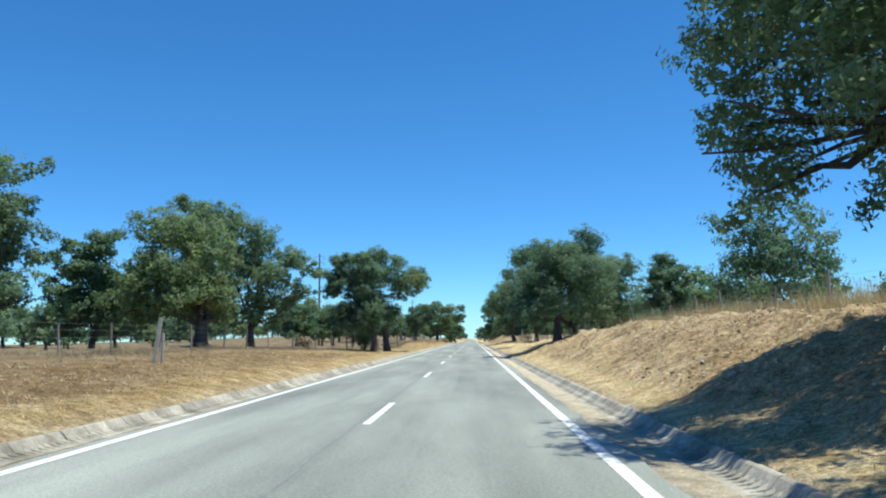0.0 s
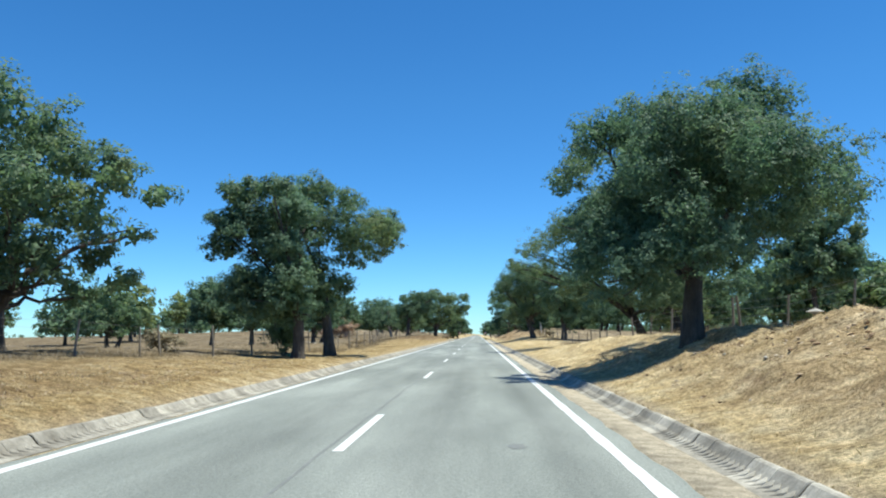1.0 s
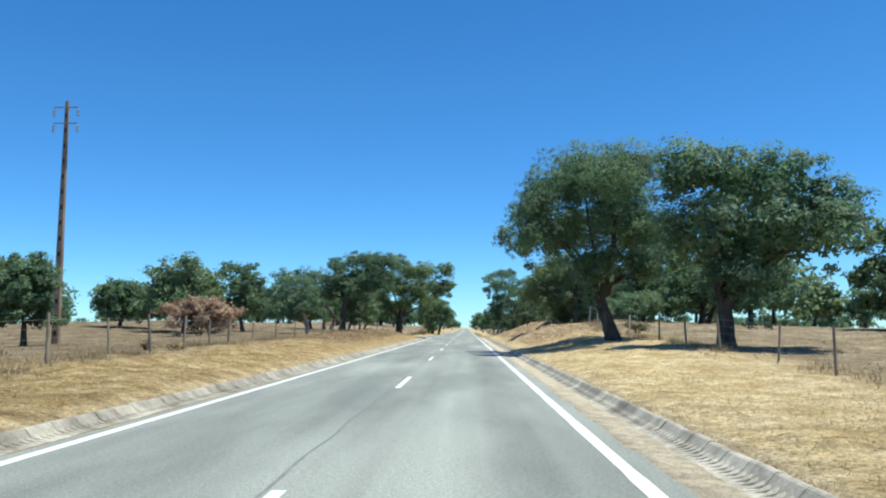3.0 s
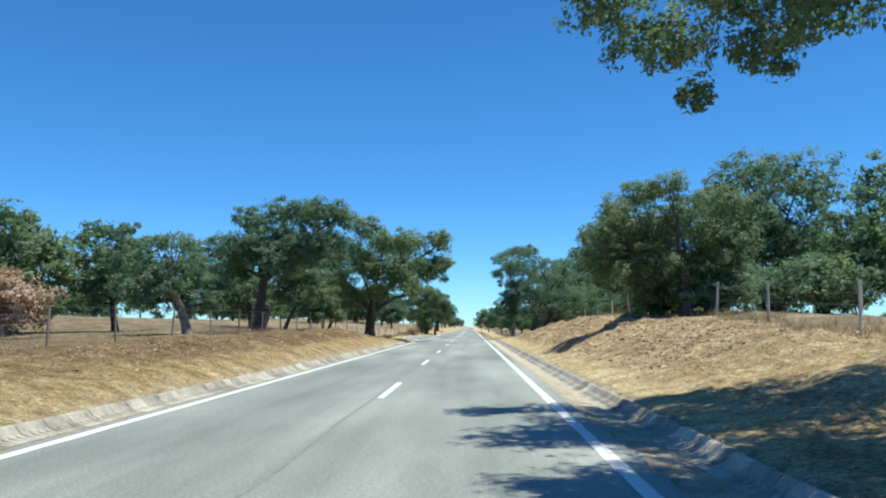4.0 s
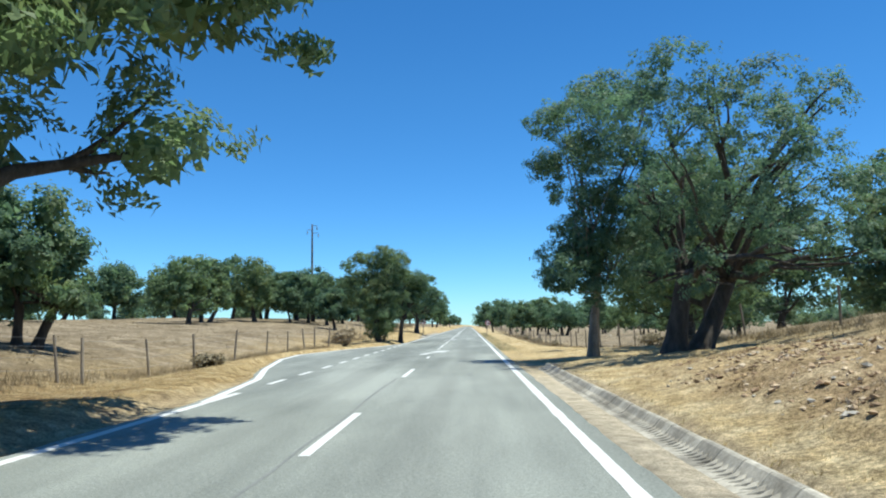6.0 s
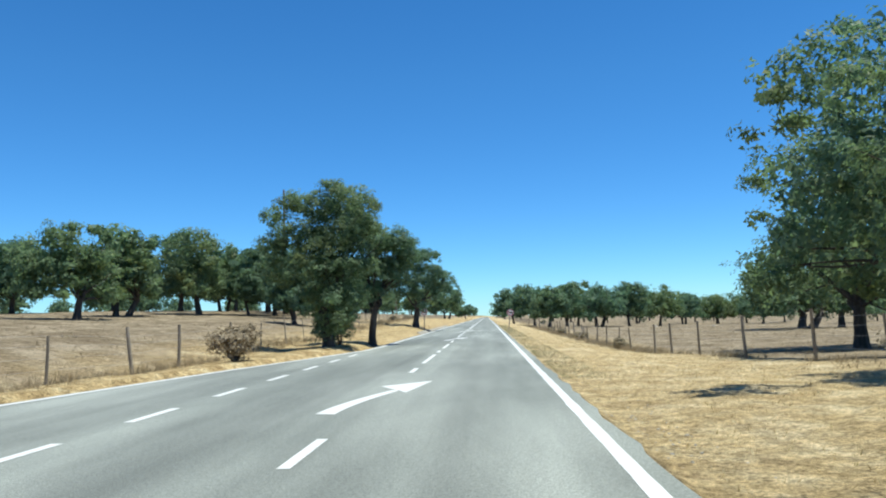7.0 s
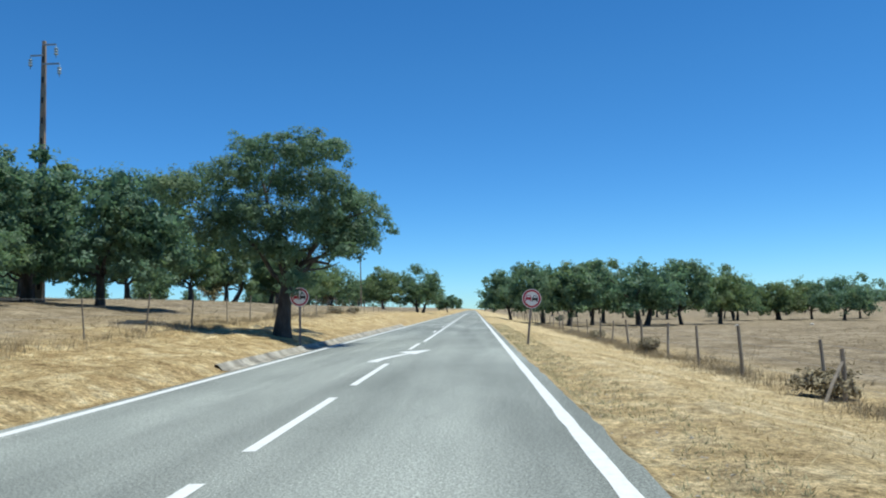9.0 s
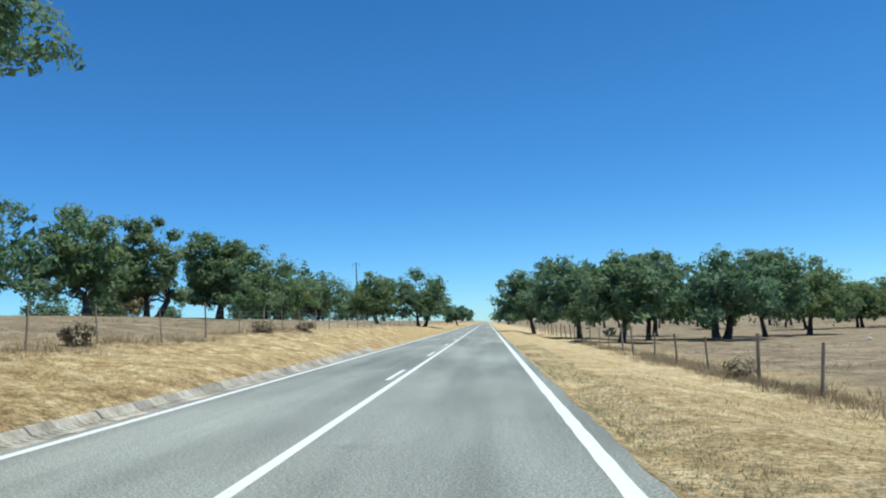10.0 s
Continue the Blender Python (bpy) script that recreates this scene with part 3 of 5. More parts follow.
def gutter_segment(length):
    """One precast channel stone: a foot, a row of raised wedge teeth, a smooth slope and a rounded lip."""
    bm = bmesh.new()
    prof = [(0.0, -0.14), (0.0, -0.062), (0.06, -0.078), (0.34, -0.05), (0.44, 0.035), (0.50, 0.085), (0.54, 0.098), (0.60, 0.094), (0.62, 0.075), (0.62, -0.14)]
    rings = []
    for y in (0.0, 0.008, length - 0.008, length):
        d = 0.010 if y in (0.0, length) else 0.0
        rings.append([bm.verts.new((x + d * (x < 0.55), y, z - d * (z > -0.1))) for x, z in prof])
    for a, b in zip(rings, rings[1:]):
        for i in range(len(prof) - 1):
            bm.faces.new((a[i], b[i], b[i + 1], a[i + 1]))
    # wedge-shaped teeth, pointed towards the road
    step = length / 4
    for k in range(4):
        y = step * (k + 0.5)
        base = [(0.16, y, -0.085), (0.36, y - step * 0.46, -0.05), (0.42, y, 0.0), (0.36, y + step * 0.46, -0.05)]
        top = [(0.19, y, -0.062), (0.36, y - step * 0.40, -0.02), (0.42, y, 0.016), (0.36, y + step * 0.40, -0.02)]
        p, q = [bm.verts.new(c) for c in base], [bm.verts.new(c) for c in top]
        for i in range(4):
            bm.faces.new((p[i], p[(i + 1) % 4], q[(i + 1) % 4], q[i]))
        bm.faces.new(q)
    bmesh.ops.recalc_face_normals(bm, faces=bm.faces[:])
    return bm


def build_gutters():
    random.seed(4)
    runs = [(1, 3.89, -3, 75), (1, 3.89, 75, 150), (1, 3.89, 150, 209.4), (-1, 3.65, -3, 66), (-1, 3.65, 66, 130), (-1, 3.65, 130, 192), (-1, 3.65, 275, 322)]
    first = None
    for side, x0, y0, y1 in runs:
        g = thing("concrete_gutter", (side * x0, y0, 0), "ribbed grey concrete roadside gutter of short precast stones", "gutter", "roadside gutters")
        n = int(round((y1 - y0) / 0.62))
        for k in range(n):
            m = pose(random.uniform(-0.008, 0.008), 0.62 * k + (0.6 if side < 0 else 0), random.uniform(-0.006, 0.003), random.uniform(-0.25, 0.25), random.uniform(-0.8, 0.8), 180 * (side < 0) + random.uniform(-0.4, 0.4)) @ Matrix.Diagonal((0.74, 1, 1, 1))
            if first is None:
                first = part("gutter_stone", gutter_segment(0.6), CONCRETE, g)
                first.matrix_basis = m
            else:
                same_part("gutter_stone", first, g, m)
        if y1 > 209 and side > 0:
            # the outlet turns away from the road
            for k in range(3):
                same_part("gutter_stone", first, g, pose(0.12 + 0.42 * k, y1 - y0 + 0.10 + 0.34 * k, -0.02 * k, 0, 0, -52))


# ---- trees ----
def ball(n):
    d = rng.normal(size=(n, 3))
    return d / np.linalg.norm(d, axis=1)[:, None] * (rng.random(n) ** (1 / 3))[:, None]


def leaf_cloud(lobes, count, size, droop=0.15, fill=0.05):
    """Leaves in sprigs over the lobes of a crown, and larger ones in its shaded heart: verts and triangles. Each lobe: centre and radii."""
    c, r = np.array([l[0] for l in lobes[:-1]]), np.array([l[1] for l in lobes[:-1]])
    area = (r[:, 0] * r[:, 1] + r[:, 0] * r[:, 2] + r[:, 1] * r[:, 2])
    per = 9
    n = count // per
    many = max(110, n // 13)
    kc = rng.choice(len(c), many, p=area / area.sum())
    d = rng.normal(size=(many, 3))
    d /= np.linalg.norm(d, axis=1)[:, None]
    low = d[:, 2] < -0.25
    d[low, 2] *= rng.choice([-1, 1], low.sum(), p=[0.5, 0.5])
    lump = 1 + 0.17 * np.sin(d[:, 0] * 5.1 + kc * 1.7) * np.sin(d[:, 1] * 4.3 + kc * 2.9) + 0.12 * np.sin(d[:, 2] * 9 + d[:, 0] * 8 + kc)
    puff = c[kc] + d * r[kc] * ((0.74 + 0.26 * rng.random(many)) * lump)[:, None]
    hang = (rng.random(many) < droop) & (d[:, 2] < 0.1)
    puff[hang, 2] -= rng.uniform(0.1, 0.7, hang.sum())
    wide = np.clip(0.40 * r[kc].min(axis=1), 0.16, 0.7) * rng.uniform(0.6, 1.25, many)
    k = rng.integers(0, many, n)
    turn = rng.normal(size=(n, 3))
    turn /= np.linalg.norm(turn, axis=1)[:, None]
    turn[:, 2] = np.where((turn[:, 2] < 0) & (rng.random(n) < 0.55), -turn[:, 2], turn[:, 2])
    p = puff[k] + turn * wide[k][:, None] * (rng.random(n) ** 0.33)[:, None] * np.array([1, 1, 0.75])
    # between the puffs, an even cover of the lobes
    free = rng.random(n) < 0.3
    kf = rng.choice(len(c), free.sum(), p=area / area.sum())
    tf = turn[free]
    tf[:, 2] = np.where(tf[:, 2] < -0.3, -tf[:, 2], tf[:, 2])
    p[free] = c[kf] + tf * r[kf] * (0.70 + 0.28 * rng.random(len(kf)))[:, None]
    d = d[k] * 0.7 + turn * 0.6
    d[free] = tf
    d /= np.linalg.norm(d, axis=1)[:, None] + 1e-9
    q = np.repeat(p, per, 0) + ball(n * per) * size * np.array([1.4, 1.4, 1.0])
    out = np.repeat(d, per, 0)
    L = size * rng.uniform(0.7, 1.4, len(q))
    heart = int(count * fill)
    if heart:
        kk = rng.choice(len(c), heart, p=area / area.sum())
        q = np.concatenate([q, c[kk] + ball(heart) * r[kk] * 0.6])
        out = np.concatenate([out, rng.normal(size=(heart, 3))])
        L = np.concatenate([L, size * (rng.uniform(1.2, 1.7, heart) if size < 0.13 else rng.uniform(1.6, 2.7, heart))])
    m = len(q)
    face = out + rng.normal(size=(m, 3)) * 0.36 + np.array([0, 0, 0.25])
    axis = np.cross(face, rng.normal(size=(m, 3)))
    axis /= np.linalg.norm(axis, axis=1)[:, None] + 1e-9
    side = np.cross(face, axis)
    side /= np.linalg.norm(side, axis=1)[:, None] + 1e-9
    L = L[:, None]
    v = np.stack([q + axis * L * 0.5 - side * L * 0.1, q + axis * L * 0.12 + side * L * 0.36, q - axis * L * 0.5 - side * L * 0.12], 1).reshape(-1, 3)
    face /= np.linalg.norm(face, axis=1)[:, None] + 1e-9
    out = out / (np.linalg.norm(out, axis=1)[:, None] + 1e-9)
    soft = out * 0.55 + face * 0.3 + np.array([0, 0, 0.38])
    soft /= np.linalg.norm(soft, axis=1)[:, None] + 1e-9
    return v, np.arange(3 * m).reshape(-1, 3), np.repeat(soft, 3, 0)


def crown_lobes(x0, x1, y0, y1, z0, z1, n):
    """Lobes that fill the box of a crown unevenly: broad, flat-bottomed, lumpy at the top and sides."""
    mid = np.array([(x0 + x1) / 2, (y0 + y1) / 2, z0 + 0.40 * (z1 - z0)])
    semi = np.array([(x1 - x0) / 2, (y1 - y0) / 2, 0.60 * (z1 - z0)])
    lobes = []
    turn = rng.uniform(0, 6.28)
    small = min(semi[0], semi[1], semi[2] * 1.25)
    for i in range(n):
        h = 1 - 1.6 * (i + 0.5) / n
        a = turn + 2.39996 * i + rng.uniform(-0.45, 0.45)
        s = math.sqrt(max(0, 1 - h * h))
        rad = rng.uniform(0.18, 0.38) * small * np.array([rng.uniform(1.0, 1.4), rng.uniform(1.0, 1.4), rng.uniform(0.7, 1.0)])
        d = np.array([math.cos(a) * s, math.sin(a) * s, h if h > 0 else h * 0.62])
        d /= np.abs(d).max() ** 0.45
        lobes.append((mid + d * np.maximum(semi - rad, 0.2) * rng.uniform(0.72, 1.08), rad))
    for i in range(n // 3):
        rad = rng.uniform(0.3, 0.42) * small * np.array([1.2, 1.2, 0.8])
        lobes.append((mid + ball(1)[0] * (semi - rad) * 0.6, rad))
    # a drooping skirt round the foot of the crown
    for i in range(n // 3):
        a = turn + 6.2832 * i / (n // 3) + rng.uniform(-0.3, 0.3)
        rad = rng.uniform(0.2, 0.32) * small * np.array([1.25, 1.25, 0.75])
        far = rng.uniform(0.45, 0.8)
        lobes.append((mid + np.array([math.cos(a) * far * semi[0], math.sin(a) * far * semi[1], -rng.uniform(0.28, 0.5) * semi[2]]), rad))
    lobes.append((mid + semi * np.array([0, 0, 0.05]), semi * 0.46))
    return lobes


def shaped_lobes(shape, x, z, half, cy, near_low=(0, 0)):
    """Lobes from a crown's outline across the road (place, height, radius), spread along the road."""
    lobes = []
    xs = [q[0] for q in shape]
    mid, wide = (min(xs) + max(xs)) / 2, (max(xs) - min(xs)) / 2 + 0.5
    for lx, lz, r in shape:
        room = half * math.sqrt(max(0.12, 1 - 0.8 * ((lx - mid) / wide) ** 2))
        for side in (-1, 1):
            k = rng.uniform(0.85, 1.08) * r
            if lz < near_low[0] and lx < near_low[1]:
                side = -1
            lobes.append((np.array([lx - x + rng.uniform(-0.15, 0.15), cy + side * rng.uniform(0.12, 0.85) * max(room - r, 0.15), lz - z + rng.uniform(-0.15, 0.15)]), k * np.array([1.05, 1.1, 0.9])))
    lobes.append((np.array([mid - x, cy, sum(q[1] for q in shape) / len(shape) - z]), np.array([wide * 0.4, half * 0.4, 1.0])))
    return lobes


def curve(a, b, sag, n=7):
    u = np.linspace(0, 1, n)[:, None]
    a, b = np.array(a, float), np.array(b, float)
    mid = (a + b) / 2 + np.array(sag)
    return (1 - u) ** 2 * a + 2 * u * (1 - u) * mid + u ** 2 * b


def tree_wood(t, lobes, girth, fork, lean, stems=1, limbs=7, branches=2, mat=None):
    """A tapered trunk with a flared foot, and limbs that reach into the lobes, each with branches: parts of the tree t."""
    picks = sorted(lobes[:-1], key=lambda l: l[0][2])
    for s in range(stems):
        off = np.array([0.55 * s * girth * 2.4, 0.4 * s * girth * 2, 0])
        top = np.array([lean[0], lean[1], fork]) + off * 2.0
        line = curve(off + [0, 0, -0.35], top, (lean[0] * -0.25 + rng.uniform(-0.1, 0.1), rng.uniform(-0.1, 0.1), 0), 9)
        u = np.linspace(0, 1, 9)
        mesh_object("trunk", *tube(line, girth * (0.5 * (1 + 0.75 * np.exp(-u * 7)) * (1 - 0.28 * u)), 12, 0.07), mat, t, smooth=True)
        mine = [l for i, l in enumerate(picks) if i % stems == s]
        for c, r in mine[:: max(1, -(-len(mine) // limbs))]:
            start = line[-1] + (line[-2] - line[-1]) * rng.uniform(0, 1.2)
            way = curve(start, c, ((start[0] - c[0]) * 0.12, (start[1] - c[1]) * 0.12, 0.12 * abs(c[0] - start[0]) + rng.uniform(-0.25, 0.25)), 8)
            way[1:-1] += rng.normal(size=(6, 3)) * 0.09
            limb = mesh_object("limb", *tube(way, girth * rng.uniform(0.15, 0.26) * (1 - 0.8 * u[:8] / u[7]), 7, 0.06), mat, t, smooth=True)
            for _ in range(branches):
                k = rng.integers(3, 7)
                d = rng.normal(size=3)
                end = c + d / np.linalg.norm(d) * r * 0.95
                mesh_object("branch", *tube(curve(way[k], end, rng.normal(size=3) * 0.2, 5), girth * 0.09 * np.linspace(1, 0.25, 5), 5), mat, limb, smooth=True)


def oak(x, y, box_=None, girth=0.6, leaves=16000, size=0.2, lobes=16, lean=(0, 0), stems=1, pale=False, pale_bark=False, fork=None, fill=0.13, label="", half=None, cy=0.0, shape=None, near_low=(0, 0), extra=(), reach=(-99, 99), droop=0.15, branches=2, group="cork oaks along the road"):
    """A cork oak. box_: the crown's left, right, underside and top in the world; shape: its lobes instead."""
    z = ground_at(x, y)
    t = thing("cork_oak", (x, y, z), label or "mature cork oak with a dark trunk and dense dull-green crown", "tree", group)
    if shape:
        lb = shaped_lobes(shape, x, z, half, cy, near_low)
        z0 = min(q[1] - q[2] for q in shape)
    else:
        x0, x1, z0, z1 = box_
        z0 = max(z0 - 0.45, z + 0.9)
        half = half or (x1 - x0) / 2
        lb = crown_lobes(x0 - x, x1 - x, cy - half, cy + half, z0 - z, z1 - z, lobes)
    lb = [(np.array([a - x, b - y, c - z]), r * np.array([1.05, 1.1, 0.9])) for a, b, c, r in extra] + lb
    fork = fork or max(1.3, (z0 - z) + 0.6)
    held = [l for l in lb[max(len(extra) - 3, 0):-1] if reach[0] < l[0][0] + x < reach[1]] + lb[-1:]
    tree_wood(t, held, girth, fork, lean, stems, 8 if leaves > 12000 else 5, branches, BARK_PALE if pale_bark else BARK)
    v, f, n = leaf_cloud(lb, leaves, size, droop, fill)
    mesh_object("crown", v, f, LEAF_PALE if pale else LEAF, t, normals=n)
    return t


def build_road_trees():
    big = "large cork oak on the roadside bank, limbs spreading over the road"
    oak(9.8, 9.6, None, 0.7, 82000, 0.105, lean=(-0.8, 0), fork=2.6, fill=0.34, half=4.6, droop=0.5, label=big, extra=((7.2, 3.8, 6.8, 1.3), (8.6, 3.6, 7.0, 1.5), (6.3, 4.8, 6.6, 1.1), (9.8, 5.0, 7.2, 1.5), (10.6, 3.2, 6.6, 1.5), (8.0, 1.8, 7.2, 1.3), (9.6, 1.4, 7.4, 1.4), (11.6, 2.6, 7.4, 1.4)), shape=[(5.0, 6.2, 0.9), (5.5, 5.3, 0.9), (5.9, 4.6, 0.85), (6.2, 4.0, 0.75), (6.8, 3.8, 0.8), (7.6, 3.9, 0.85), (5.9, 5.8, 1.0), (6.9, 5.0, 1.2), (6.3, 7.2, 1.3), (8.0, 6.0, 1.5), (8.0, 8.0, 1.5), (9.5, 4.7, 1.3), (9.8, 7.0, 1.6), (10.2, 8.8, 1.2), (11.3, 5.4, 1.5), (11.5, 7.6, 1.5), (13.0, 6.2, 1.6), (13.2, 4.5, 1.1), (14.3, 5.4, 1.0), (7.6, 6.8, 1.5), (9.0, 5.8, 1.5)])
    oak(7.5, 52.8, None, 0.62, 86000, 0.10, lean=(0.1, 0), fork=2.0, fill=0.75, half=4.8, cy=1.3, near_low=(5.5, 7.4), extra=((6.4, 50.8, 3.3, 0.9), (7.3, 50.6, 3.2, 0.8), (8.3, 51.0, 3.5, 0.9), (5.5, 51.2, 3.1, 0.8), (9.6, 51.6, 4.2, 0.9), (6.9, 50.6, 4.2, 1.0), (9.6, 54.0, 8.4, 1.0), (10.5, 54.0, 8.0, 1.0), (6.4, 53.6, 7.5, 0.9), (9.5, 51.0, 5.7, 1.3), (10.8, 51.5, 5.5, 1.2), (8.5, 50.4, 5.5, 1.2), (10.4, 50.0, 4.6, 1.0), (11.0, 54.6, 6.0, 1.0), (11.1, 54.4, 4.9, 0.8), (7.5, 54.0, 6.6, 1.4), (8.8, 53.5, 6.7, 1.4), (9.8, 55.0, 7.0, 1.4), (8.2, 56.0, 6.8, 1.3), (6.6, 52.5, 6.7, 1.1), (8.0, 51.8, 6.3, 1.3), (5.6, 53.6, 7.2, 0.9), (9.5, 58.0, 6.3, 1.4), (10.5, 59.5, 5.5, 1.3), (9.0, 60.0, 7.3, 1.1), (11.0, 57.5, 6.3, 1.3), (8.3, 58.5, 7.3, 1.1), (10.6, 61.0, 6.3, 1.1), (6.0, 58.6, 5.9, 0.8), (6.9, 58.4, 5.3, 0.7), (7.6, 58.4, 4.8, 0.7), (8.2, 58.2, 5.5, 0.9)), label="large cork oak on the bank edge, dark trunk, lumpy crown", shape=[(5, 7.0, 1.0), (4.2, 5.7, 0.7), (6.6, 7.3, 0.8), (7.9, 7.0, 0.8), (9.3, 7.5, 0.9), (10.0, 7.1, 0.8), (10.3, 5.9, 0.9), (10.3, 4.8, 0.8), (7.0, 6.5, 1.5), (8.6, 6.6, 1.4), (6.4, 4.8, 1.4), (8.9, 5.2, 1.2), (9.5, 5.8, 1.1), (7.8, 5.5, 1.3), (6, 5.5, 1.3), (5.2, 4, 1.3), (6.8, 3.7, 1.3), (8.5, 4, 0.9), (9.9, 4.3, 0.8), (5.8, 2.8, 0.9), (4.7, 3.1, 0.8)])
    oak(14.5, 91.4, None, 0.75, 88000, 0.12, pale=True, lean=(-1.3, -1.0), fork=2.4, fill=0.2, half=4.8, cy=-4.6, extra=((5.2, 86.8, 5.3, 0.5), (6.1, 86.9, 5.5, 0.5), (5.7, 87.4, 5.9, 0.6), (8.5, 84.0, 8.6, 1.4), (9.6, 85.6, 9.0, 1.5), (7.7, 85.8, 8.2, 1.2), (10.6, 83.8, 9.0, 1.5), (9.2, 82.4, 8.8, 1.3), (7.2, 83.6, 8.4, 1.0)), label="leaning cork oak with a long limb reaching towards the road", shape=[(4.4, 6.2, 0.6), (5.5, 7.1, 1.1), (6.8, 7.9, 1.3), (8.5, 8.6, 1.5), (10.2, 9.9, 1.6), (11.8, 10.2, 1.8), (13.2, 10.4, 1.8), (14.5, 10, 1.8), (9, 6.5, 1.3), (10.6, 7.3, 1.6), (12.4, 7.6, 1.6), (14.2, 7.6, 1.6), (8.7, 4.7, 0.9), (10.3, 5.1, 1.1), (12.1, 5, 1.5), (13.7, 4.5, 1.5), (14.2, 3.4, 1.2), (12.6, 3.6, 1.1), (15.8, 4.4, 1.6), (16.6, 3.2, 1.2), (16, 6.6, 1.8), (16.2, 8.8, 1.7), (7.6, 5.2, 0.8), (8.0, 4.3, 0.6), (9.6, 4.2, 0.9), (7.0, 6.3, 0.9), (11.0, 4.0, 0.9)])
    oak(17.2, 92.5, (13.5, 24, 2.6, 11.6), 0.8, 24000, 0.2, 26, label="tall cork oak standing beside its leaning neighbour")
    oak(8.9, 132.0, None, 0.75, 78000, 0.105, lean=(-0.7, 0.2), fork=2.1, fill=0.6, half=6.0, cy=1.6, near_low=(6.0, 20), extra=((3.9, 138.2, 6.7, 0.8), (4.9, 138.4, 6.0, 0.9), (5.2, 137.8, 4.9, 0.5), (6.2, 138.5, 7.0, 1.1), (7.4, 138.5, 6.5, 0.9), (6.5, 138.7, 6.0, 0.8), (7.6, 138.0, 7.5, 1.1), (5.6, 136.5, 7.8, 1.2), (8.0, 131.0, 8.4, 1.6), (7.0, 133.2, 8.3, 1.5), (9.6, 131.2, 8.8, 1.6), (8.6, 129.0, 8.0, 1.5), (10.2, 134.0, 8.0, 1.5)), droop=0.25, label=big, shape=[(4.8, 7.3, 1.2), (5.6, 8.2, 1.5), (7.6, 9.3, 1.9), (9.7, 9.2, 1.6), (6.5, 6.3, 1.6), (8.6, 6.8, 2.0), (10.7, 6.4, 1.7), (4.7, 5.9, 1.0), (7.9, 4.3, 1.6), (10.3, 4.3, 1.4)])
    oak(12.0, 124.9, None, 0.75, 28000, 0.18, half=4.4, label="broad cork oak behind the wire fence, thick trunk", shape=[(10.7, 7.5, 1.5), (12.7, 7.4, 1.5), (14.5, 7.2, 1.5), (16, 6.3, 1.4), (16.8, 5.4, 0.9), (11.2, 5.1, 1.8), (13.6, 5.1, 1.8), (15.3, 4.8, 1.4), (12.6, 3.3, 1.5)])
    oak(13.2, 174.5, (8.8, 15.6, 2.7, 8.8), 0.5, 34000, 0.14, 26, fill=0.25, pale=True, label="light green cork oak on top of the earth bank")
    oak(19.5, 173, (14.5, 25, 2.8, 12.2), 0.7, 24000, 0.2, 26, stems=2, label="tall dark cork oak above the earth bank")
    oak(10.8, 158.9, None, 0.5, 50000, 0.12, pale=True, fill=0.28, half=2.9, cy=1.0, fork=2.0, shape=[(6.6, 4.2, 0.8), (7.1, 5.2, 0.8), (7.9, 6.1, 0.8), (9.0, 6.8, 0.9), (9.9, 7.0, 0.9), (10.7, 6.0, 0.9), (11.5, 6.5, 0.9), (12.4, 6.8, 1.0), (13.4, 6.4, 1.0), (7.6, 4.2, 1.1), (8.8, 5.3, 1.3), (10.2, 5.3, 1.3), (11.7, 5.2, 1.3), (13.2, 5.0, 1.3), (8.1, 3.4, 0.9), (9.4, 3.8, 1.2), (11, 3.7, 1.2), (12.6, 3.9, 1.2), (9.2, 2.8, 0.8), (10.3, 2.6, 0.8), (11.7, 2.7, 0.9), (13.2, 2.9, 1.0)], label="smaller light green cork oak on the bank")
    oak(6.5, 214.0, None, 0.42, 52000, 0.11, lean=(0.25, 0), fork=2.6, pale_bark=True, fill=0.12, reach=(5.3, 99), half=3.4, cy=-1.6, branches=4, extra=((4.9, 212.6, 3.6, 0.7), (5.4, 212.6, 3.0, 0.7), (5.6, 212.6, 4.2, 0.8), (6.1, 212.5, 3.4, 0.7), (5.0, 212.7, 2.7, 0.5), (6.3, 212.5, 2.6, 0.6), (4.9, 212.4, 6.9, 0.5), (5.1, 212.4, 6.2, 0.45), (6.5, 212.7, 3.3, 0.8), (6.1, 212.8, 4.2, 0.8), (6.9, 212.7, 4.4, 0.9), (6.4, 212.5, 5.4, 0.9), (7.2, 212.6, 2.9, 0.7), (5.6, 212.6, 2.7, 0.6)), label="slender cork oak with a pale grey trunk at the verge", shape=[(4.8, 8.7, 0.8), (5.8, 9.5, 0.8), (7.1, 9.6, 1), (8.3, 9.4, 1), (4.7, 7.2, 0.7), (6, 7.5, 1), (7.3, 7.4, 1.1), (8.5, 7.1, 1), (6.1, 6, 0.8), (7.2, 5.6, 1), (5.5, 4.9, 0.6), (6.3, 3.9, 0.8), (5.3, 3.1, 0.7), (7.4, 3.9, 1), (6.2, 2.5, 0.6), (8.2, 5, 1)])
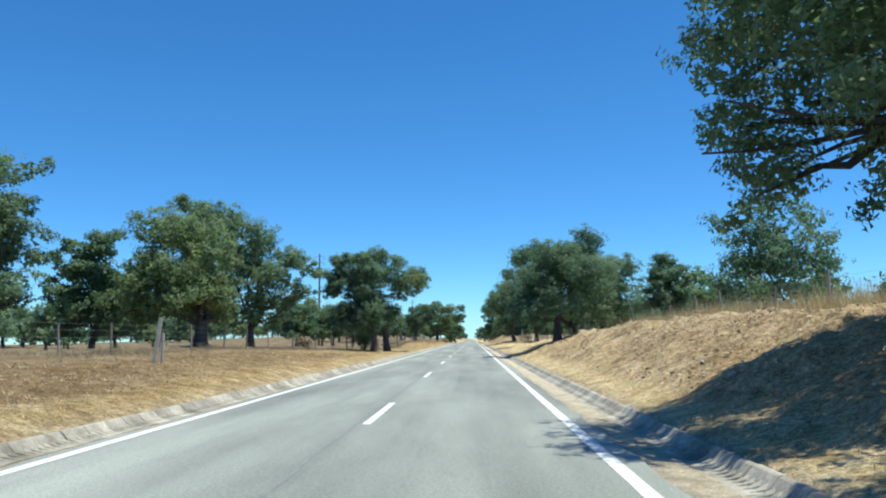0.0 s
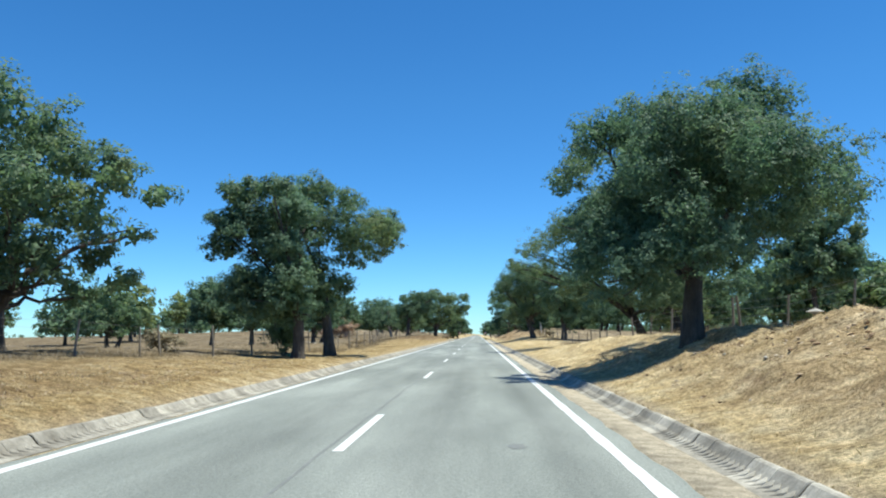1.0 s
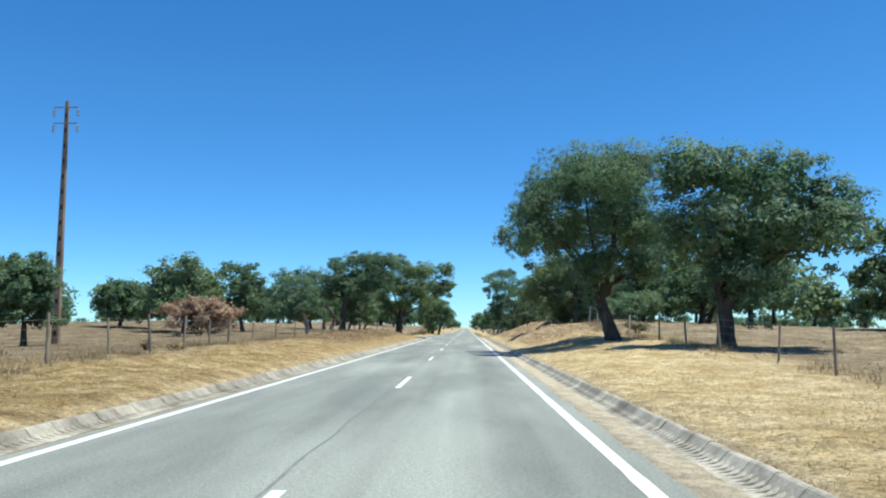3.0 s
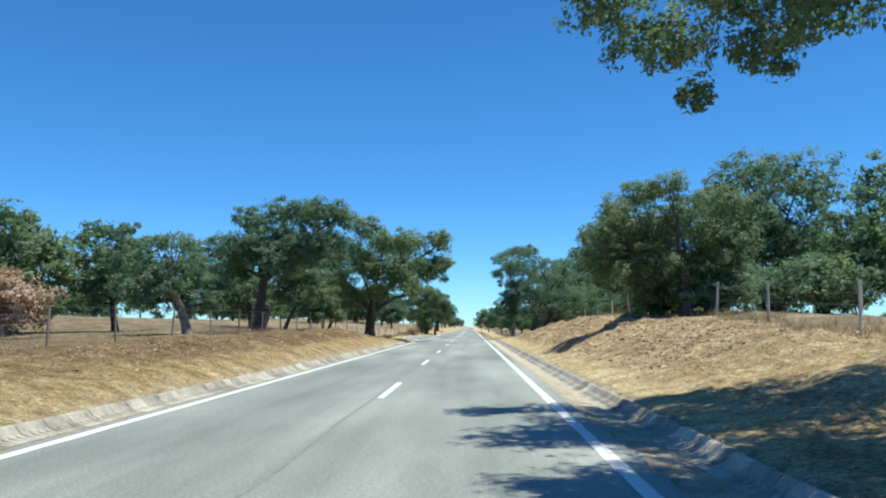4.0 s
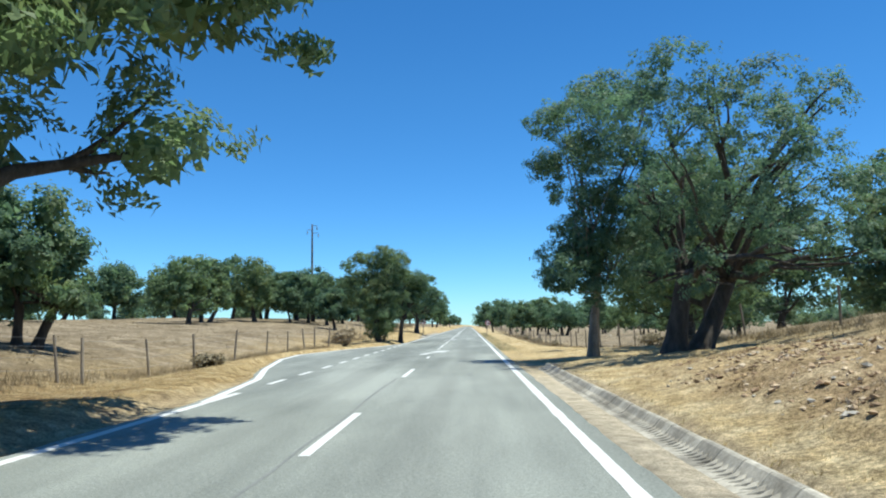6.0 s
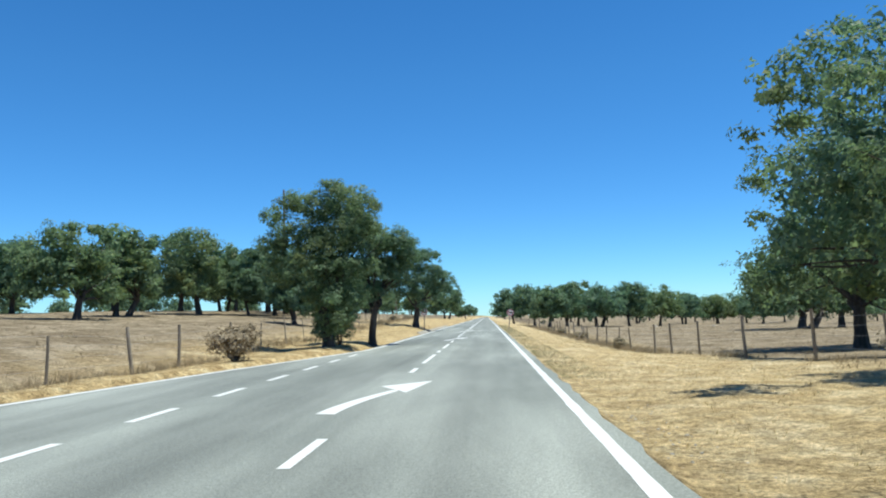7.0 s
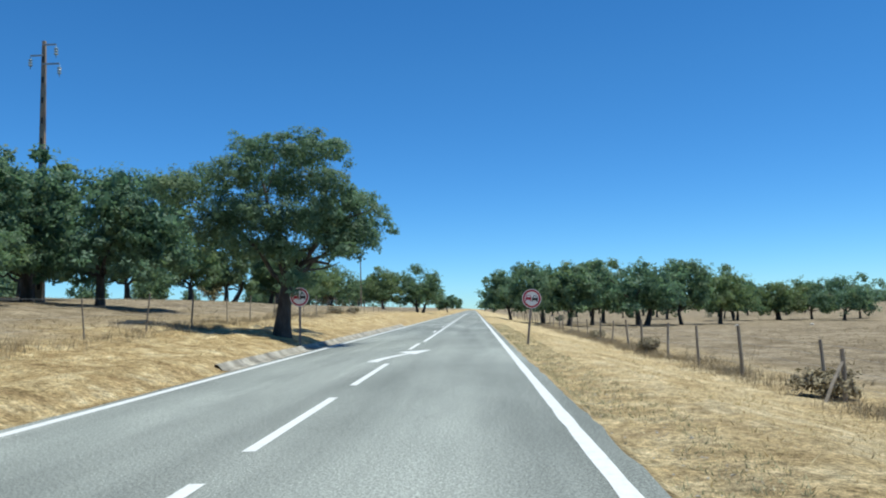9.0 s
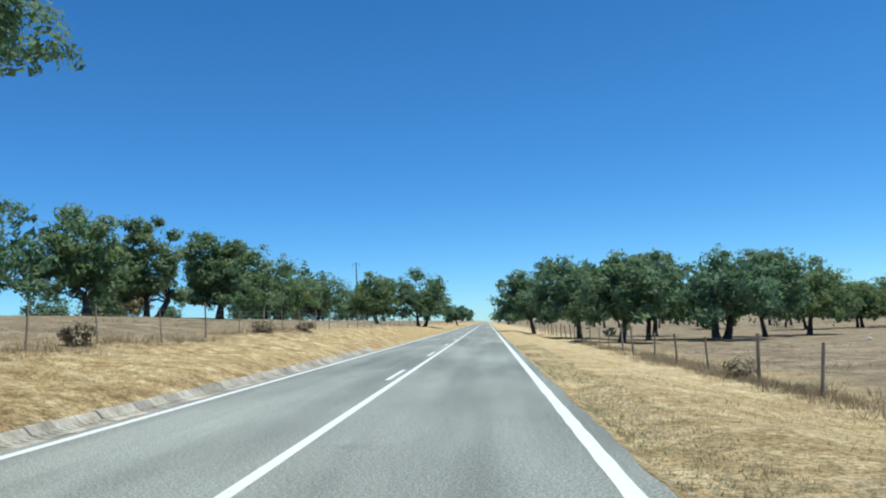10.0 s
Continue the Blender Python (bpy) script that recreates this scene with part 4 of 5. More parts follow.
    oak(8.4, 209.6, None, 0.7, 37000, 0.11, lean=(0.5, 0), stems=2, fork=2.6, fill=0.0, half=5.0, cy=-2.8, branches=4, pale_bark=False, extra=((6.2, 207.5, 7.8, 1.0), (7.2, 206.5, 7.4, 1.1), (5.6, 208.5, 8.2, 0.9), (8.0, 207.0, 6.8, 1.1), (6.8, 208.8, 7.8, 1.0), (7.6, 205.5, 8.4, 1.1), (8.8, 205.2, 7.6, 1.1)), label="thick-stemmed cork oak by the verge", shape=[(9, 7.9, 0.78), (9.8, 7.6, 1.01), (10.8, 7.3, 0.78), (7.4, 5.3, 0.78), (8.3, 6.1, 0.78), (9.5, 6, 1.01), (10.5, 5.7, 1.01), (7.7, 4.2, 0.78), (9, 4.5, 1.01), (10.1, 4.2, 1.01), (7.4, 2.9, 0.67), (8.5, 2.9, 0.78), (9.7, 2.9, 0.78), (11.8, 7.4, 1.01), (12.4, 5.9, 1.01), (11.6, 4.4, 1.01), (12.8, 4.3, 0.9), (11.2, 3, 0.78)])
    oak(11.9, 217.1, (8.3, 16, 2.2, 9.6), 0.65, 28000, 0.145, 22, fill=0.05, label="shaded cork oak behind the verge")
    oak(11.9, 223.1, (8.6, 15.2, 1.6, 7.8), 0.45, 40000, 0.115, 18, fill=0.15, extra=((6.75, 222.0, 4.95, 0.65), (7.4, 222.2, 5.4, 0.6), (7.0, 222.4, 4.4, 0.45), (8.0, 222.4, 4.9, 0.6)), label="smaller cork oak behind the fence")
    oak(20.0, 248, (14.2, 26, 1.2, 10.8), 0.7, 24000, 0.22, 30, label="wide cork oak in the pasture beyond the fence")
    oak(15.8, 234, (10.6, 21, 2.0, 11.0), 0.7, 26000, 0.2, 30, label="tall cork oak behind the fence, deep green crown")
    # the side of the oncoming lane
    oak(-14.5, 44.8, (-20, -11.4, 2.3, 9.6), 0.9, 26000, 0.18, 26, fill=0.22, label="old cork oak behind the wire fence, massive trunk")
    oak(-15.2, 57.6, None, 0.7, 34000, 0.185, half=5.2, fill=0.25, label="wide cork oak behind the wire fence", shape=[(-20, 11.4, 1.2), (-18.7, 10.7, 1.6), (-16.7, 10.3, 1.6), (-14.7, 9, 1.6), (-12.1, 7.4, 1.2), (-10.5, 6.4, 0.9), (-19.2, 8.1, 2.2), (-16.3, 7.4, 2.2), (-13.7, 6.1, 1.9), (-11.4, 5.2, 0.8), (-17.8, 5.2, 1.9), (-20.1, 5.9, 1.9), (-14.6, 4.2, 1.4), (-18, 3.6, 1.5), (-20.2, 3.8, 1.6), (-16.2, 3.2, 1.2), (-12.8, 4.3, 1.1), (-12.2, 3.5, 0.9), (-14.3, 2.9, 1.0)])
    oak(-23.0, 38.0, (-27.5, -20.0, 3.0, 12.6), 0.7, 20000, 0.2, 22, label="tall dark cork oak in the pasture")
    oak(-7.3, 69.3, None, 0.65, 36000, 0.16, half=2.3, fork=2.2, extra=((-7.8, 70.0, 2.5, 0.9), (-8.8, 69.5, 2.7, 1.0), (-9.8, 69.8, 2.8, 1.0), (-8.4, 68.4, 3.2, 1.0)), label="cork oak at the verge with an upright lumpy crown", shape=[(-10.5, 8.3, 1), (-9.4, 8.6, 0.9), (-8.2, 8.7, 0.8), (-11.0, 6.8, 1), (-9.6, 6.9, 1.5), (-11.1, 5.6, 1), (-8.5, 5.5, 1.5), (-7.6, 7.1, 1.1), (-9.5, 4, 1.1), (-7.8, 3.7, 1.3), (-8.2, 2.7, 1), (-10.2, 3.3, 1.0), (-9.2, 2.6, 0.9), (-7.2, 2.6, 0.8)])
    oak(-6.6, 74.2, None, 0.6, 48000, 0.13, fill=0.12, half=2.8, cy=0.1, lean=(-0.5, 0), fork=4.0, near_low=(6.0, 0), reach=(-12, -6.8), extra=((-3.0, 71.6, 6.6, 0.7), (-3.0, 72.8, 6.7, 0.7), (-3.6, 71.0, 6.8, 0.8), (-4.2, 72.2, 6.6, 0.9), (-3.5, 73.4, 6.5, 0.8), (-3.5, 75.0, 6.2, 0.7), (-5.0, 72.2, 7.2, 0.9), (-5.6, 73.5, 6.2, 1.0), (-6.4, 74.6, 3.4, 0.9), (-7.4, 74.8, 2.9, 0.9), (-5.9, 74.4, 4.2, 0.8), (-6.9, 73.5, 2.6, 0.7), (-5.7, 74.4, 5.5, 0.9), (-6.3, 74.6, 4.3, 0.8), (-4.6, 75.6, 6.0, 0.8), (-5.0, 74.6, 5.2, 0.5)), label="cork oak at the verge leaning over the road edge", shape=[(-9, 8.9, 1.4), (-7.4, 9.1, 1.3), (-5.6, 8.7, 1.1), (-4.2, 7.3, 1.2), (-7.3, 7.1, 1.7), (-5.4, 6.7, 0.9), (-9.3, 6.9, 1.5), (-7.6, 4.9, 1.2), (-8.8, 4.5, 1.3), (-3.8, 7.5, 0.8), (-7.0, 3.8, 0.9), (-8.0, 3.2, 0.9), (-7.4, 2.9, 0.7)])
    oak(-16.2, 114.5, (-18.8, -12.6, 1.9, 7.1), 0.5, 18000, 0.18, 18, stems=2, label="small cork oak in the pasture, forked low")
    oak(-25.5, 123, (-29.5, -21.5, 2.0, 9.6), 0.6, 18000, 0.2, 20, label="cork oak with a thick trunk in the pasture")
    oak(-13.5, 167.0, (-17.8, -11.9, 2.2, 6.9), 0.5, 15000, 0.17, 14, lean=(-0.9, 0), fork=2.3, pale_bark=True, fill=0.0, branches=4, label="crooked half-bare oak with a pale leaning trunk")
    oak(-11.2, 172.5, None, 0.65, 34000, 0.15, lean=(0.3, 0), fork=3.4, half=3.8, cy=0.6, label="tall dark cork oak on the bank", shape=[(-11.75, 7.6, 1.1), (-10.25, 8.3, 1.1), (-8.65, 8.3, 1.1), (-7.45, 8.1, 1), (-6.25, 8.1, 0.9), (-12.15, 5.8, 1.4), (-10.15, 6.3, 1.5), (-8.45, 6.3, 1.4), (-6.95, 6.3, 1.0), (-10.35, 5.2, 1.3), (-8.25, 5.6, 1.1), (-6.75, 5.3, 0.8), (-12.9, 4.9, 1.0)])
    oak(-12.4, 183.6, (-13.9, -8.2, 2.7, 8.2), 0.3, 24000, 0.15, 18, fill=0.05, lean=(1.1, 0), fork=2.2, pale=True, label="thin leaning oak beside a larger one")
    oak(-15.8, 187, (-23, -14.3, 2.6, 9.4), 0.5, 18000, 0.2, 20, stems=2, label="cork oak behind the bank with two stems")
    oak(-7.3, 194.5, None, 0.95, 48000, 0.18, lean=(0.2, 0), fork=2.6, half=5.6, label="great spreading cork oak at the verge, thick trunk", shape=[(-7.1, 9.4, 1.3), (-5.7, 8.5, 1.6), (-3.9, 8.5, 1.6), (-1.2, 8.9, 1.3), (-0.9, 6.8, 1.2), (-2.3, 6.1, 1.6), (-4.7, 6.1, 2.1), (-7.2, 6.4, 1.9), (-9.3, 7.9, 1.6), (-11.2, 8.4, 1.5), (-12.3, 6.6, 1.3), (-10.1, 5.4, 1.8), (-3.5, 4.6, 1.3), (-6.5, 4.3, 1.5), (-11.6, 4.8, 1.5), (-8.9, 3.6, 1.3)])
    oak(-5.1, 243.3, None, 0.5, 46000, 0.115, stems=1, lean=(-0.3, 0), fork=1.6, half=2.3, label="many-stemmed oak close to the road edge", shape=[(-7.6, 5.9, 0.7), (-6.6, 6.5, 0.7), (-4.8, 6.8, 0.9), (-3.7, 6.4, 0.9), (-7.6, 4.5, 0.9), (-6.2, 5, 1.1), (-4.5, 4.9, 1.3), (-3.2, 5.2, 0.8), (-7.2, 3.3, 0.8), (-5.5, 3.3, 1.1), (-4, 3.4, 1), (-4.7, 2.1, 1), (-5.7, 2.1, 0.7), (-4.6, 1.3, 0.8), (-5.2, 0.9, 0.7), (-4.5, 2.3, 0.9), (-5.6, 6.1, 1.1), (-5.3, 4.1, 1.2)])
    oak(-3.95, 248.5, None, 0.42, 32000, 0.115, lean=(0.15, 0), fork=1.8, half=2.2, label="small upright oak at the road edge", shape=[(-4.9, 6.5, 0.8), (-4.5, 5.7, 0.9), (-3.7, 5, 0.9), (-2.5, 5, 0.9), (-2.1, 4.2, 0.7), (-4.2, 3.8, 0.9), (-2.9, 3.6, 0.9), (-3.8, 2.6, 0.8)])
    oak(-5.2, 285.8, None, 0.62, 60000, 0.12, lean=(0.25, 0), fork=2.2, half=3.2, cy=0.0, droop=0.25, extra=((-3.4, 284.4, 4.9, 0.8), (-3.0, 284.4, 5.8, 0.8), (-3.7, 284.6, 4.2, 0.6), (-3.3, 289.4, 5.3, 0.6), (-4.0, 291.2, 5.2, 0.8), (-4.8, 291.0, 5.6, 1.0), (-5.6, 291.6, 5.1, 1.0)), label="cork oak at the verge shading a road sign", shape=[(-7.7, 6.4, 0.8), (-6.4, 6.5, 0.9), (-6.2, 7.2, 0.8), (-5.1, 7.3, 0.8), (-4.1, 7.4, 0.8), (-3.0, 7.4, 0.7), (-4.6, 6, 1.1), (-3.1, 5.7, 0.8), (-2.1, 5.4, 0.7), (-1.4, 4.7, 0.5), (-6.8, 4.9, 1.1), (-5.3, 4.7, 1.1), (-3.6, 4.5, 1), (-2.4, 4.3, 0.7), (-2.3, 3.5, 0.4), (-6.5, 3.6, 0.8), (-7.7, 4.3, 1), (-4.9, 3.3, 0.8), (-3.1, 3.5, 0.5), (-4.3, 2.4, 0.5), (-9, 6, 1.1), (-1.9, 3.9, 0.6), (-2.9, 3.9, 0.7)])


def field_tree(x, y, x0, x1, z0, z1, girth, stems=1, pale=False):
    """An oak of the pasture: foot, the crown's left, right, underside and top, and the trunk's girth."""
    if y > 320:
        z1 += 0.5 if x > 0 else 0.0
        z0 += 0.2 if x > 0 else 0.0
        x0, x1 = x0 - 0.12 * (x1 - x0), x1 + 0.12 * (x1 - x0)
    near = y < 300 and abs(x) < 28
    oak(x, y, (x0, x1, z0 - (0.5 if y < 300 else 0.1), z1), girth, 9400 if near else 5400, 0.215 if near else 0.34, 22, lean=(rng.uniform(-0.4, 0.4), 0), stems=stems, pale=pale, fill=0.36, branches=0,
        label="cork oak in the dry pasture with a rounded dark crown", group="oaks of the pasture")


def build_field_trees():
    """The open wood in the pastures on both sides of the road."""
    field_tree(-27, 262.3, -31.8, -23.6, 3.1, 9.3, 0.6)
    field_tree(-29.4, 273, -32.5, -25.3, 3.5, 10.2, 0.55, stems=2)
    field_tree(-31.5, 291.8, -35.5, -28.5, 4.3, 11.8, 0.6)
    field_tree(-25.6, 281.9, -30, -21.9, 3.8, 10.8, 0.65, pale=True)
    field_tree(-21.6, 284.4, -24, -18, 3.6, 9.4, 0.3)
    field_tree(-20.1, 288.5, -22.8, -16.6, 3.2, 9, 0.5)
    field_tree(-16.1, 280.7, -19.5, -13.2, 2.9, 8.2, 0.45)
    field_tree(-28.8, 296.8, -33, -25, 4, 10.6, 0.45, stems=2)
    field_tree(-25, 303, -29.5, -21.5, 4, 10.8, 0.75, pale=True)
    field_tree(-20.9, 295.5, -24.4, -17.3, 3.9, 10.4, 0.6)
    field_tree(-16.4, 294.2, -18.6, -11.2, 3.2, 9.6, 0.5)
    field_tree(-30.5, 328, -35.5, -26.6, 4.2, 11, 0.6)
    field_tree(-28.7, 339.5, -33, -25.5, 4.4, 11.7, 0.6)
    field_tree(-27.1, 346.4, -30, -24.4, 4.2, 11.6, 0.6, stems=2, pale=True)
    field_tree(-24.8, 357.8, -27.3, -19.4, 3.8, 10.4, 0.6)
    field_tree(-22.5, 352, -26, -20, 3.8, 10.9, 0.6)
    field_tree(-26, 386, -32, -21, 3.8, 11.4, 0.6)
    field_tree(-38, 420, -44, -33, 4, 12.2, 0.6)
    field_tree(-28, 418, -33.5, -22.5, 3.8, 11.5, 0.6, pale=True)
    field_tree(-8.5, 402, -12.5, -3.2, 2, 10, 0.6, stems=2)
    field_tree(-14.5, 398, -18.4, -10.5, 2, 9.6, 0.6)
    field_tree(-5.5, 482, -8.6, -1.6, 1, 5.6, 0.4)
    field_tree(-21.5, 45.5, -24.8, -19, 2.6, 8.3, 0.45)
    field_tree(-36, 80, -40.5, -31.5, 2.2, 9.2, 0.5, pale=True)
    field_tree(-19.8, 92.7, -22.4, -16.6, 1.7, 6.2, 0.4)
    field_tree(-44.9, 126.5, -49.4, -40.4, 1.8, 8.6, 0.6, stems=2)
    field_tree(-26, 140.8, -28.8, -23.6, 2, 6.6, 0.4)
    field_tree(-38.3, 181, -42, -33.5, 1.9, 7.4, 0.5)
    field_tree(-29, 176, -34, -24, 2.8, 9.9, 0.6, pale=True)
    field_tree(-24, 181, -28, -20.5, 3.4, 9.3, 0.5)
    field_tree(-36.6, 249, -41, -32.5, 3.6, 9.4, 0.5)
    field_tree(-15, 212.3, -18.5, -12.2, 2, 6.9, 0.4, stems=2)
    field_tree(-60, 250, -65, -55, 3.8, 8.6, 0.5)
    field_tree(-21, 205, -25, -17.5, 2.5, 7.8, 0.45, pale=True)
    field_tree(-12.8, 268, -15.2, -10.4, 2.3, 5.8, 0.4)
    field_tree(-33, 315, -38, -28, 4.4, 12, 0.6)
    field_tree(-43, 300, -48, -38, 4.5, 11, 0.6)
    field_tree(-48, 275, -53, -43, 4.2, 10, 0.55, stems=2)
    field_tree(-16.6, 100, -20, -13.4, 1.9, 6.5, 0.5)
    field_tree(-43, 280, -47.5, -38.5, 4.2, 10.6, 0.55)
    field_tree(23.5, 54, 18.0, 28.5, 4, 11.3, 0.6)
    field_tree(20.5, 75, 18, 23.5, 4, 9.6, 0.35)
    field_tree(36, 111, 32.4, 39.5, 2.6, 10.3, 0.5)
    field_tree(43, 113, 39, 47.5, 2.6, 10, 0.5)
    field_tree(23, 238, 19, 28, 2.2, 11, 0.6)
    field_tree(33.5, 289, 26.4, 38.5, 1, 8.3, 0.85, stems=2, pale=True)
    field_tree(39.5, 293.7, 35, 45, 1, 9.3, 0.75)
    field_tree(10.9, 356, 6.5, 14, 0.9, 6.9, 0.55)
    field_tree(7.6, 372, 3.2, 10.8, 0.9, 6.9, 0.5)
    field_tree(12.6, 343, 9.6, 16, 0.6, 6.2, 0.6)
    field_tree(20.4, 367, 16.8, 24, 0.2, 7.5, 0.6, pale=True)
    field_tree(21.4, 348, 17.4, 27.2, 0.6, 6.4, 0.7, stems=2)
    field_tree(36.5, 366.4, 32.5, 41, 0, 6.2, 0.6)
    field_tree(29, 358, 25.5, 33, 0.2, 6.9, 0.5)
    field_tree(66, 392.7, 61, 72, -0.8, 5.6, 0.6)
    field_tree(58, 400, 54, 63, -0.8, 5.4, 0.55, pale=True)
    field_tree(68, 410, 64, 74, -0.8, 5.2, 0.55)
    field_tree(49, 398, 45, 54, -0.6, 5.8, 0.5, stems=2)
    field_tree(16.5, 352, 13.5, 19.5, 0.6, 6.6, 0.5)
    field_tree(30, 100, 26, 34, 2.4, 8.4, 0.5)
    field_tree(27, 130, 23, 31.5, 2.6, 8.2, 0.5, pale=True)
    field_tree(34, 142, 30, 39, 2.6, 8.6, 0.5)
    field_tree(24, 155, 20, 28.5, 3, 9.2, 0.5)
    field_tree(30, 190, 26, 34.5, 3, 9.5, 0.5, stems=2)
    field_tree(25, 204, 21, 29, 2.6, 9.3, 0.5)
    field_tree(21, 218, 17.5, 25, 2.2, 9.2, 0.5, pale=True)
    field_tree(26, 227, 22, 30.5, 2.4, 11.2, 0.5)
    field_tree(20, 206, 16.8, 24.2, 2.6, 9.3, 0.45)
    field_tree(29.5, 143, 26, 33.5, 2.6, 8.9, 0.5)
    field_tree(22.5, 163, 18, 27.5, 2.6, 9.6, 0.5, stems=2)


def build_far_trees():
    """Trees farther back: five built once, then repeated."""
    random.seed(12)
    base = []
    for i in range(5):
        t = thing("cork_oak", (0, -900 - 30 * i, 0), "distant cork oak, rounded dark green crown", "tree", "distant oaks")
        lb = crown_lobes(-4.2, 4.2, -4, 4, 1.3 + 0.2 * i, 7.3 + 0.4 * i, 13)
        tree_wood(t, lb, 0.5, 2.2, (random.uniform(-0.5, 0.5), 0), 1, 3, 0, BARK)
        v, f, n = leaf_cloud(lb, 1500, 0.72)
        mesh_object("crown", v, f, LEAF_PALE if i == 3 else LEAF, t, normals=n)
        base.append(t)
    spots = []
    bands = [(-120, -50, 30, 240, 50), (-110, -60, 240, 460, 16), (34, 110, 60, 215, 34), (60, 150, 240, 330, 9), (75, 190, 380, 520, 26), (14, 80, 400, 560, 20), (-90, -12, 430, 640, 26), (-200, -120, 60, 500, 24), (8, 40, 560, 760, 9)]
    for xa, xb, ya, yb, n in bands:
        tries = 0
        while n and tries < 4000:
            tries += 1
            x, y = random.uniform(xa, xb), random.uniform(ya, yb)
            if all((x - a) ** 2 + (y - b) ** 2 > 45 for a, b in spots):
                spots.append((x, y))
                n -= 1
    for i, (x, y) in enumerate(spots):
        s = random.uniform(0.8, 1.2)
        m = pose(x, y, ground_at(x, y) - 0.05, 0, 0, random.uniform(0, 360)) @ Matrix.Diagonal((s, s, s * random.uniform(0.85, 1.1), 1))
        if i < 5:
            base[i].matrix_basis = m
        else:
            copy_thing(base[i % 5], m)


def build_far_woods():
    """A closed belt of low woods round the horizon."""
    lobes = []
    for i in range(520):
        a = 2 * math.pi * i / 520 + rng.uniform(-0.006, 0.006)
        far = rng.uniform(620, 760)
        r = rng.uniform(4.0, 6.5)
        x, y = math.cos(a) * far, 150 + math.sin(a) * far
        if abs(x) < 9:
            continue
        lobes.append((np.array([x, y, ground_at(x, y) + rng.uniform(2.2, 3.8)]), np.array([r, r, r * 0.7])))
    lobes.append(lobes[0])
    v, f, n = leaf_cloud(lobes, 36000, 1.9, 0.0, 0.02)
    tagged(mesh_object("far_woods", v, f, LEAF, normals=n), "distant belt of dark evergreen oak woods on the skyline", "woods", kind="stuff")


def bush(name, x, y, wide, tall, mat, label, leaves=2600, size=0.14, category="shrub", deep=None):
    z = ground_at(x, y)
    t = thing(name, (x, y, z), label, category)
    deep = deep or wide
    lb = []
    for i in range(9):
        a, r = rng.uniform(0, 6.28), rng.uniform(0, 0.6)
        s = rng.uniform(0.3, 0.48)
        lb.append((np.array([math.cos(a) * r * wide / 2, math.sin(a) * r * deep / 2, tall * rng.uniform(0.3, 0.62)]), np.array([wide * s / 1.5, deep * s / 1.5, tall * s * 0.85])))
    stems = joined([tube(curve((c[0] * 0.1, c[1] * 0.1, -0.1), c, (0, 0, 0.1), 5), np.linspace(0.03, 0.008, 5), 5) for c, r in lb])
    mesh_object("stem", *stems, BARK, t, smooth=True)
    v, f, n = leaf_cloud(lb, leaves, size, 0.3)
    mesh_object("foliage", v, f, mat, t, normals=n)
    return t


def build_bushes():
    bush("dry_bush", -23.0, 163.6, 11.5, 3.6, LEAF_BROWN, "dead oak brushwood with rusty brown leaves piled in the pasture", 14000, 0.2, deep=5)
    bush("dry_bush", -29.5, 421, 8, 5, LEAF_BROWN, "withered reddish-brown oak in the pasture", 5000, 0.3)
    bush("pale_bush", -30.5, 352, 4.6, 3.4, LEAF_CREAM, "cream-coloured dry shrub under the oaks", 4000, 0.22)
    bush("green_shrub", -8.4, 71.0, 1.9, 1.7, LEAF_PALE, "grey-green shrub between two oak trunks", 3600, 0.12)
    bush("dark_shrub", -13.0, 66.5, 2.4, 1.0, LEAF_BROOM, "low dark thorny shrub by the fence", 2600, 0.12)
    bush("green_shrub", -6.0, 248.2, 3.0, 3.2, LEAF, "dense dark green shrub at the foot of the roadside oaks", 12000, 0.115)
    bush("green_shrub", -4.9, 244.8, 1.8, 2.6, LEAF, "leafy dark green shrub round the stems of an oak", 11000, 0.11)
    bush("broom", -6.3, 234.2, 1.9, 1.4, BRUSH, "dry grey-brown broom shrub at the edge of the lay-by", 6000, 0.09)
    for x, y, w, h in ((9.8, 256, 1.4, 0.9), (9.8, 274, 1.7, 0.8), (9.8, 291, 1.5, 0.8), (9.8, 306, 1.6, 0.8), (-9.4, 303, 1.4, 0.8), (-9.5, 322, 2.0, 0.9), (-9.7, 331, 1.8, 0.8), (12, 228, 2.0, 1.1), (-12.0, 203, 1.2, 0.7), (-11.2, 198, 0.9, 0.6), (11.6, 139, 2.2, 1.0), (-7.8, 212, 1.6, 0.6)):
        bush("dry_shrub", x, y, w * 0.85, h * 0.75, LEAF_BROOM, "low grey-brown dry shrub grown into the fence", 1700, 0.12)
    for x, y, w, h in ((10.2, 161.6, 2.4, 1.7), (11.9, 159.4, 2.6, 1.7), (11.4, 163.4, 3.0, 1.9), (13.8, 163.5, 4.2, 2.4), (16.4, 158.5, 4.6, 2.6), (17.8, 167.5, 5.0, 3.0), (15.6, 172.0, 4.4, 2.6), (19.5, 162.0, 4.8, 3.0), (14.6, 182.0, 4.6, 2.6), (15.6, 192.0, 4.8, 2.6)):
        bush("green_shrub", x, y, w, h, LEAF, "dense dark green undergrowth below the oaks on the bank", 4200, 0.2)
    random.seed(33)
    for k in range(9):
        y = random.uniform(84, 128)
        bush("dry_shrub", -random.uniform(8.2, 12.0), y, random.uniform(0.6, 1.2), random.uniform(0.3, 0.55), STUBBLE, "small dry thistle clump by the pasture fence", 260, 0.1)


